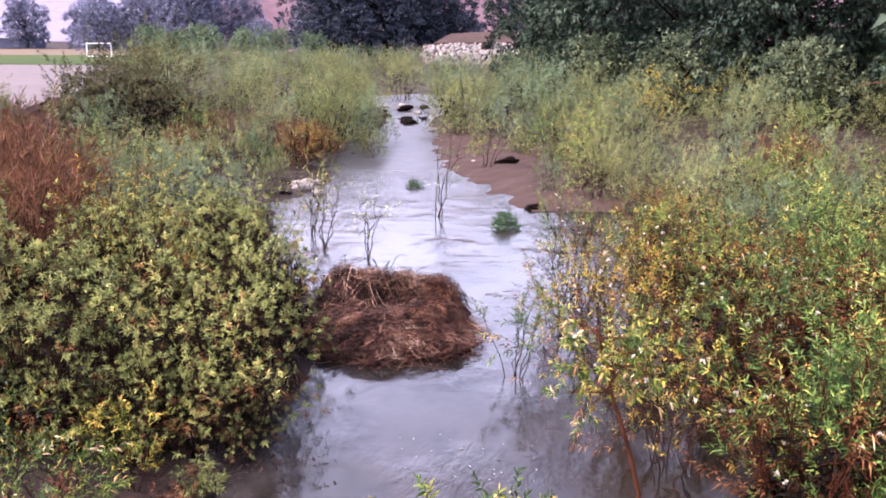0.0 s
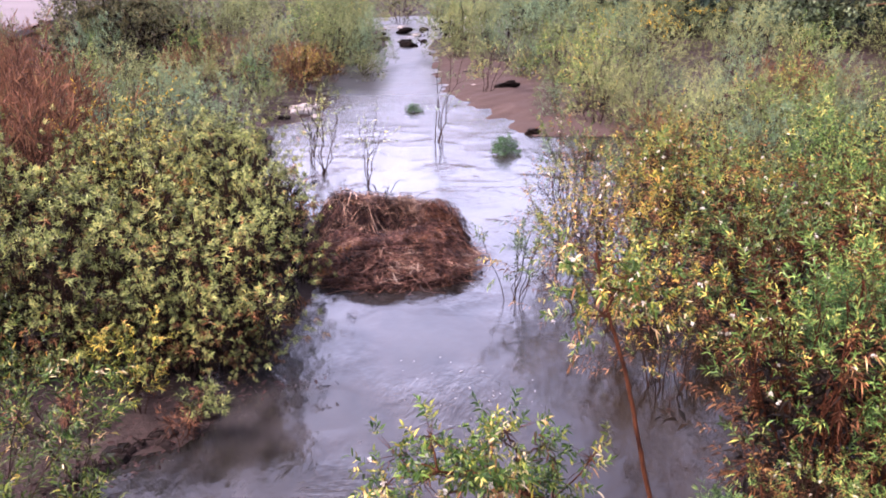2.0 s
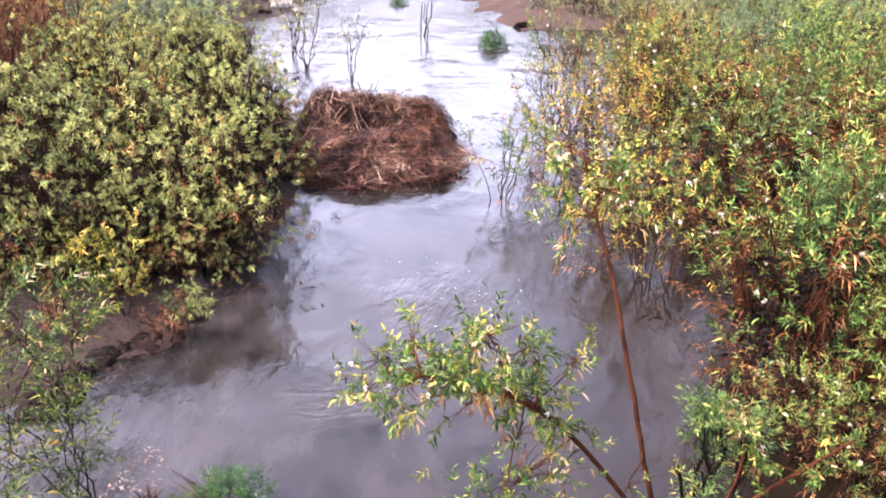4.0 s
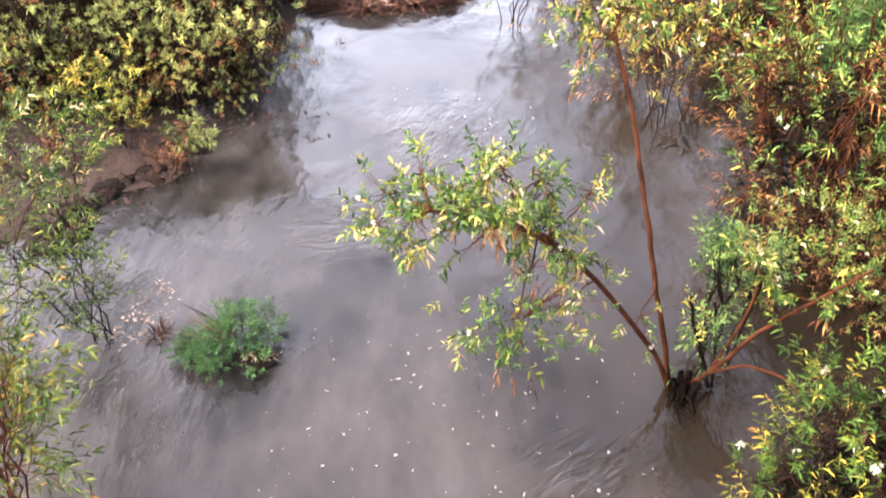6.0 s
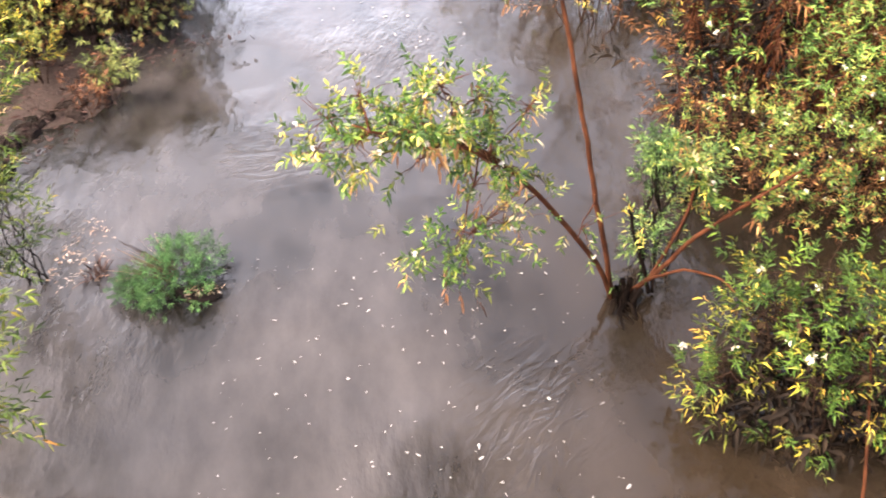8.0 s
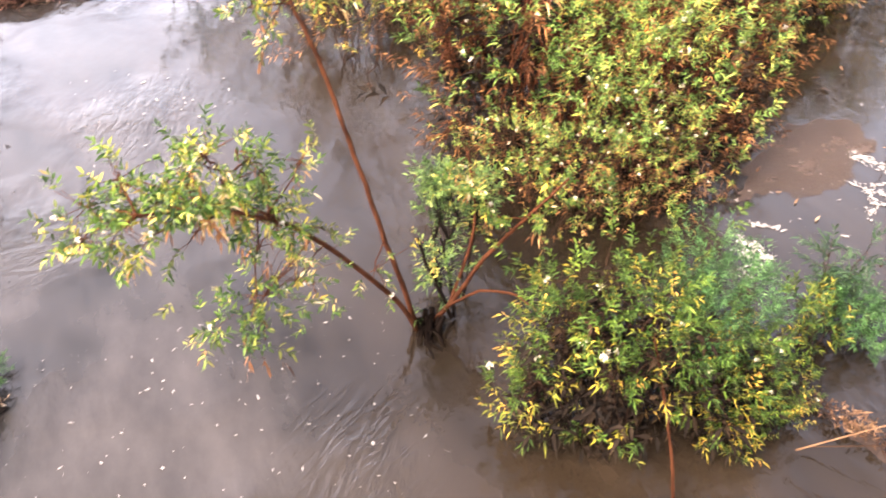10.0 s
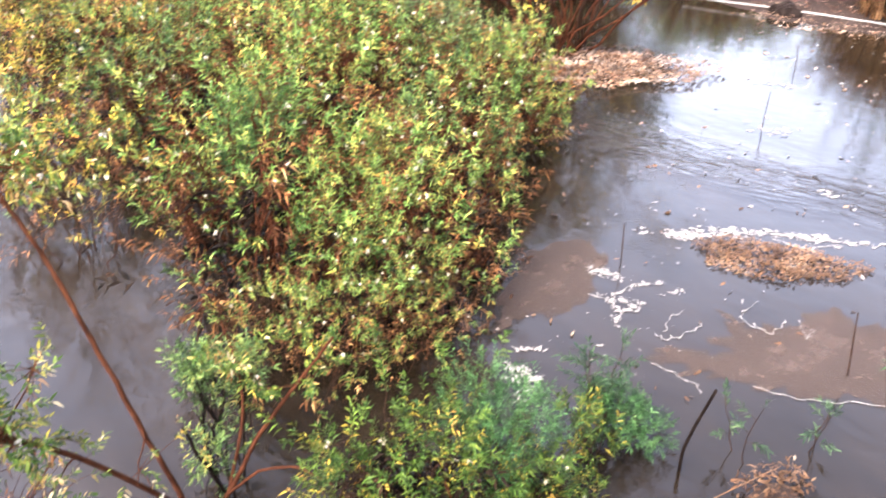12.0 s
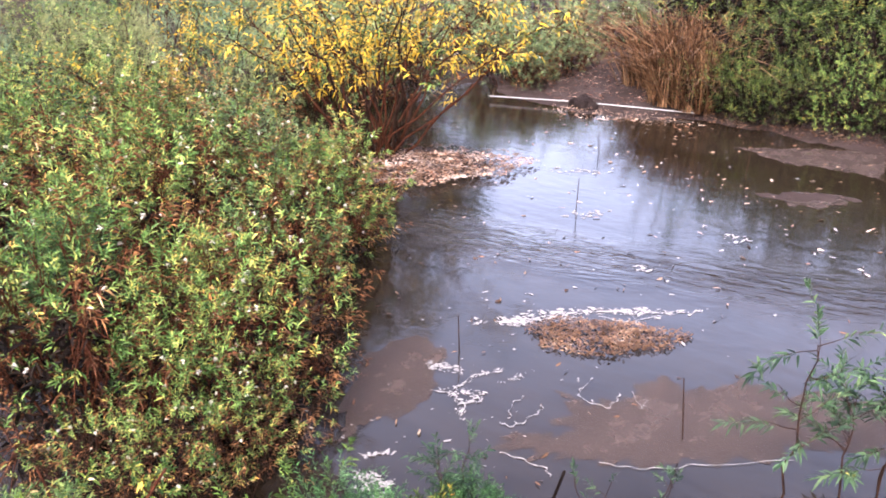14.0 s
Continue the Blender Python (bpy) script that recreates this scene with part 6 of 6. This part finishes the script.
def film(name, label, outline, z=0.004):
    """A thin skin of silt on the water with a wavy edge."""
    p = np.asarray(outline, float)
    p = np.vstack([p, p[:1]])
    t, tt = np.arange(len(p)), np.linspace(0, len(p) - 1, 40 * (len(p) - 1) + 1)[:-1]
    q = np.stack([np.interp(tt, t, p[:, k]) for k in range(2)], 1)
    for _ in range(40):
        q = (np.roll(q, 1, 0) + 2 * q + np.roll(q, -1, 0)) / 4
    rng = np.random.default_rng(len(outline) * 7)
    s = np.arange(len(q))
    c = q.mean(0)
    ragged = rng.normal(size=(len(q), 2))
    slow = rng.normal(size=(len(q), 2))
    for k in range(60):
        if k < 3:
            ragged = (np.roll(ragged, 1, 0) + ragged + np.roll(ragged, -1, 0)) / 3
        slow = (np.roll(slow, 1, 0) + slow + np.roll(slow, -1, 0)) / 3
    q = c + (q - c) * (1 + 0.05 * np.sin(s * 0.21) + 0.04 * np.sin(s * 0.09 + 2) + 0.03 * np.sin(s * 0.47))[:, None] + ragged * 0.02 + slow * 0.2
    n = len(q)
    flat, _, tris, *_ = geometry.delaunay_2d_cdt([Vector(p) for p in q.tolist()], [(i, (i + 1) % n) for i in range(n)], [list(range(n))], 1, 1e-4)
    me = bpy.data.meshes.new(name)
    me.from_pydata([(p.x, p.y, z) for p in flat], [], tris)
    me.materials.append(FILM)
    return tagged(new(name, me), label, "silt film", kind="stuff")


leaf_raft()
film("silt_film", "dull brown skin of silt floating on the pool", [(6.62, 3.88), (6.60, 3.49), (6.82, 3.30), (7.14, 3.23), (7.56, 3.12), (7.43, 2.86), (7.68, 2.70), (7.87, 2.55), (8.06, 2.05), (8.23, 1.68), (8.36, 1.26), (8.01, 1.03), (7.54, 1.07), (7.18, 1.52), (6.60, 2.06), (6.27, 2.42), (5.97, 2.70), (5.85, 3.01), (5.62, 3.37), (5.50, 3.65), (5.58, 3.82), (5.88, 3.72), (6.00, 3.50), (6.35, 3.58)])
film("silt_film", "dull brown skin of silt floating on the pool", [(4.97, 5.18), (6.08, 5.85), (6.68, 5.65), (6.62, 5.32), (5.99, 4.85), (5.55, 4.75), (5.09, 4.87), (4.65, 4.94)])
film("silt_film", "thin pale skin of silt near the pool's far shore", [(13.94, 4.10), (14.34, 3.91), (14.48, 3.42), (14.15, 3.10), (13.59, 3.42), (13.54, 3.88)])
film("silt_film", "thin pale skin of silt near the pool's far shore", [(16.14, 5.73), (17.06, 4.56), (17.49, 3.40), (15.81, 3.01), (15.83, 3.80), (15.76, 4.55)])
foam_rng = np.random.default_rng(250)
FOAM_LINES = [
    ([(5.42, 3.71), (5.51, 3.48), (5.48, 3.29), (5.44, 3.15)], 0.012),
    ([(5.82, 2.99), (5.96, 2.74), (6.03, 2.57), (6.32, 2.29), (6.90, 1.68)], 0.008),
    ([(7.05, 3.65), (6.76, 3.70), (6.64, 3.60), (6.67, 3.41), (6.62, 3.26), (6.86, 3.33), (6.93, 3.32)], 0.014),
    ([(5.85, 3.98), (5.80, 3.85), (5.98, 3.82), (6.16, 3.75), (6.34, 3.83)], 0.014),
    ([(6.21, 5.11), (6.36, 5.01), (6.36, 4.82)], 0.035),
    ([(4.47, 4.52), (4.50, 4.35), (4.33, 4.27)], 0.03),
    ([(4.53, 4.38), (4.48, 4.18), (4.59, 4.18)], 0.025),
    ([(7.53, 5.06), (7.73, 4.94), (8.11, 4.64), (8.51, 4.27), (8.66, 3.92), (9.02, 3.63)], 0.07),
    ([(7.51, 4.98), (7.83, 4.77), (8.12, 4.49)], 0.06),
    ([(5.90, 4.79), (5.93, 4.60), (5.87, 4.42), (6.03, 4.33)], 0.03),
    ([(6.01, 4.66), (6.42, 4.62), (6.63, 4.48)], 0.02),
    ([(6.35, 4.06), (6.12, 4.03), (5.94, 3.95)], 0.012),
    ([(7.03, 3.23), (6.87, 3.08), (6.89, 3.02), (7.05, 3.12)], 0.01),
    ([(4.87, 4.46), (4.67, 4.61)], 0.02),
    ([(8.28, 4.29), (8.42, 3.93), (8.74, 3.75)], 0.04),
]
for pts, w in FOAM_LINES:
    fv, ff = foam_line(foam_rng, pts, min(w, 0.02) * 0.4, 0.02, 0.05)
    tagged(new("foam_streak", mesh_np("foam_streak", fv, ff, FOAM)), "thin ragged line of white foam on the pool", "foam", "foam on the pool", "stuff")
    if w > 0.015:
        ends = np.asarray(pts)
        k = foam_rng.uniform(0, len(pts) - 1.001, int(900 * w) + 10)
        spots = ends[k.astype(int)] + (ends[k.astype(int) + 1] - ends[k.astype(int)]) * (k % 1)[:, None] + foam_rng.normal(size=(len(k), 2)) * w * 0.8
        fv, ff = flecks(foam_rng, spots, 0.013)
        tagged(new("foam_flecks", mesh_np("foam_flecks", fv, ff, FOAM)), "broken white foam flecks on the pool", "foam", kind="stuff")
SPECKS = [((-1.3, 1.4, 2.6, 5.2), 240, 0.0068, "white foam flecks drifting on the brown stream"), ((-0.6, 1.1, 6.0, 9.5), 90, 0.009, "white foam flecks in the ripples"),
          ((4.6, 8.5, 3.4, 6.0), 120, 0.01, "white foam flecks on the pool"), ((-4.8, -1.6, 48.0, 64.0), 80, 0.2, "white broken water at the head of the stream"), ((8.0, 16.5, 2.5, 9.5), 110, 0.018, "pale flecks floating on the pool")]
for (x0, x1, y0, y1), count, size, label in SPECKS:
    fv, ff = flecks(foam_rng, box_area(x0, x1, y0, y1)(foam_rng, count), size)
    tagged(new("foam_flecks", mesh_np("foam_flecks", fv, ff, FOAM)), label, "foam", kind="stuff")
# lacy rafts of foam: ragged crescents packed with small lumps
for i, (x, y, long, wide, turn, count) in enumerate([(6.3, 4.98, 0.26, 0.07, -75, 90), (6.03, 4.5, 0.24, 0.09, -65, 110), (4.46, 4.3, 0.17, 0.1, -60, 110), (4.35, 4.12, 0.2, 0.05, 20, 60), (5.75, 4.35, 0.16, 0.05, 30, 40), (6.6, 4.3, 0.25, 0.05, -20, 40), (7.62, 4.98, 0.3, 0.08, -52, 120), (8.1, 4.72, 0.45, 0.07, -46, 150), (8.6, 4.15, 0.5, 0.07, -52, 140), (9.0, 3.6, 0.3, 0.03, -40, 40), (13.0, 7.3, 0.6, 0.12, -60, 60), (11.2, 6.1, 0.5, 0.1, -30, 50), (9.9, 4.55, 0.16, 0.1, 0, 25), (11.6, 4.0, 0.22, 0.16, 10, 30), (7.35, 5.3, 0.1, 0.12, 0, 25)]):
    fv, ff = flecks(foam_rng, disc(x, y, long, wide * 1.4, turn, 0.8)(foam_rng, count * 2 // 3), 0.011 + 0.007 * (x > 7) + 0.008 * (x > 9.5))
    tagged(new("foam_raft", mesh_np("foam_raft", fv, ff, FOAM)), "lacy patch of white foam on the brown pool", "foam", "foam on the pool", "stuff")
litter("leaf_litter", "pinkish-tan fallen leaves round the golden willow's foot", 3600, disc(11.4, 9.5, 1.75, 1.0, -50), 260, PALE_LEAF, 0.09, 0.075, 0.03)
litter("leaf_litter", "brown fallen leaves round the golden willow's foot", 1300, disc(11.5, 9.8, 1.7, 1.2, -50), 261, FALLEN, 0.09, 0.08, 0.03)
litter("floating_leaves", "pale fallen leaves scattered on the pool", 200, box_area(9.5, 17.6, 2.0, 9.5), 262, PALE_LEAF, 0.1)
litter("floating_leaves", "pale fallen leaves scattered on the pool", 60, box_area(5.0, 9.5, 3.0, 7.0), 263, FALLEN, 0.09)
litter("shore_litter", "fallen leaves washed up along the pool's shore", 900, disc(17.7, 4.6, 0.55, 3.2, 0), 264, FALLEN, 0.085, 0.1, 0.1)
litter("shore_litter", "pale fallen leaves washed up by the pipe", 420, disc(16.9, 8.7, 0.6, 1.7, 10), 265, PALE_LEAF, 0.09, 0.03, 0.05)
litter("shore_litter", "brown and pale leaves stranded under the bare branches", 90, disc(3.9, 2.52, 0.09, 0.34, 25), 266, FALLEN, 0.05, 0.05, 0.05)
litter("shore_litter", "brown leaves stranded under the bare branches", 260, disc(3.92, 2.5, 0.1, 0.38, 25), 274, FALLEN, 0.055, 0.05, 0.05)
litter("shore_litter", "brown and pale leaves stranded under the bare branches", 300, disc(4.85, 2.15, 0.34, 0.24, 0), 267, FALLEN, 0.065, 0.05, 0.06)
litter("shore_litter", "pale debris caught among wet stems", 150, disc(-2.4, 5.4, 0.2, 0.42, -10), 268, PALE_LEAF, 0.035, 0.02, 0.04)
litter("bush_litter", "brown dead leaves and stalks below the shrubs", 420, disc(-3.6, 8.4, 2.0, 0.45, 0), 269, DARK_REED, 0.09, 0.1, 0.08)
litter("bush_litter", "russet dead leaves below the flooded willows", 900, disc(4.3, 5.9, 1.4, 0.6, 10), 270, RUSSET, 0.08, 0.03, 0.35)
litter("bank_litter", "dead leaves and sticks on the wet mud", 900, disc(-4.0, 6.9, 1.5, 0.9, 20), 271, DARK_REED, 0.07, 0.1, 0.05)
litter("bank_litter", "dead stalks and leaves strewn over the pool's mud bank", 900, disc(19.3, 9.9, 2.0, 1.7, 0), 272, STRAW, 0.1, 0.01, 0.02, ground=True)
litter("bank_litter", "pale fallen leaves strewn over the pool's mud bank", 260, disc(18.8, 9.7, 1.6, 1.6, 0), 273, PALE_LEAF, 0.08, 0.015, 0.02, ground=True)
litter("shore_litter", "pale twigs and leaves caught at the feathery tuft's foot", 60, disc(-1.42, 4.8, 0.16, 0.06, 10), 275, PALE_LEAF, 0.04, 0.05, 0.04)
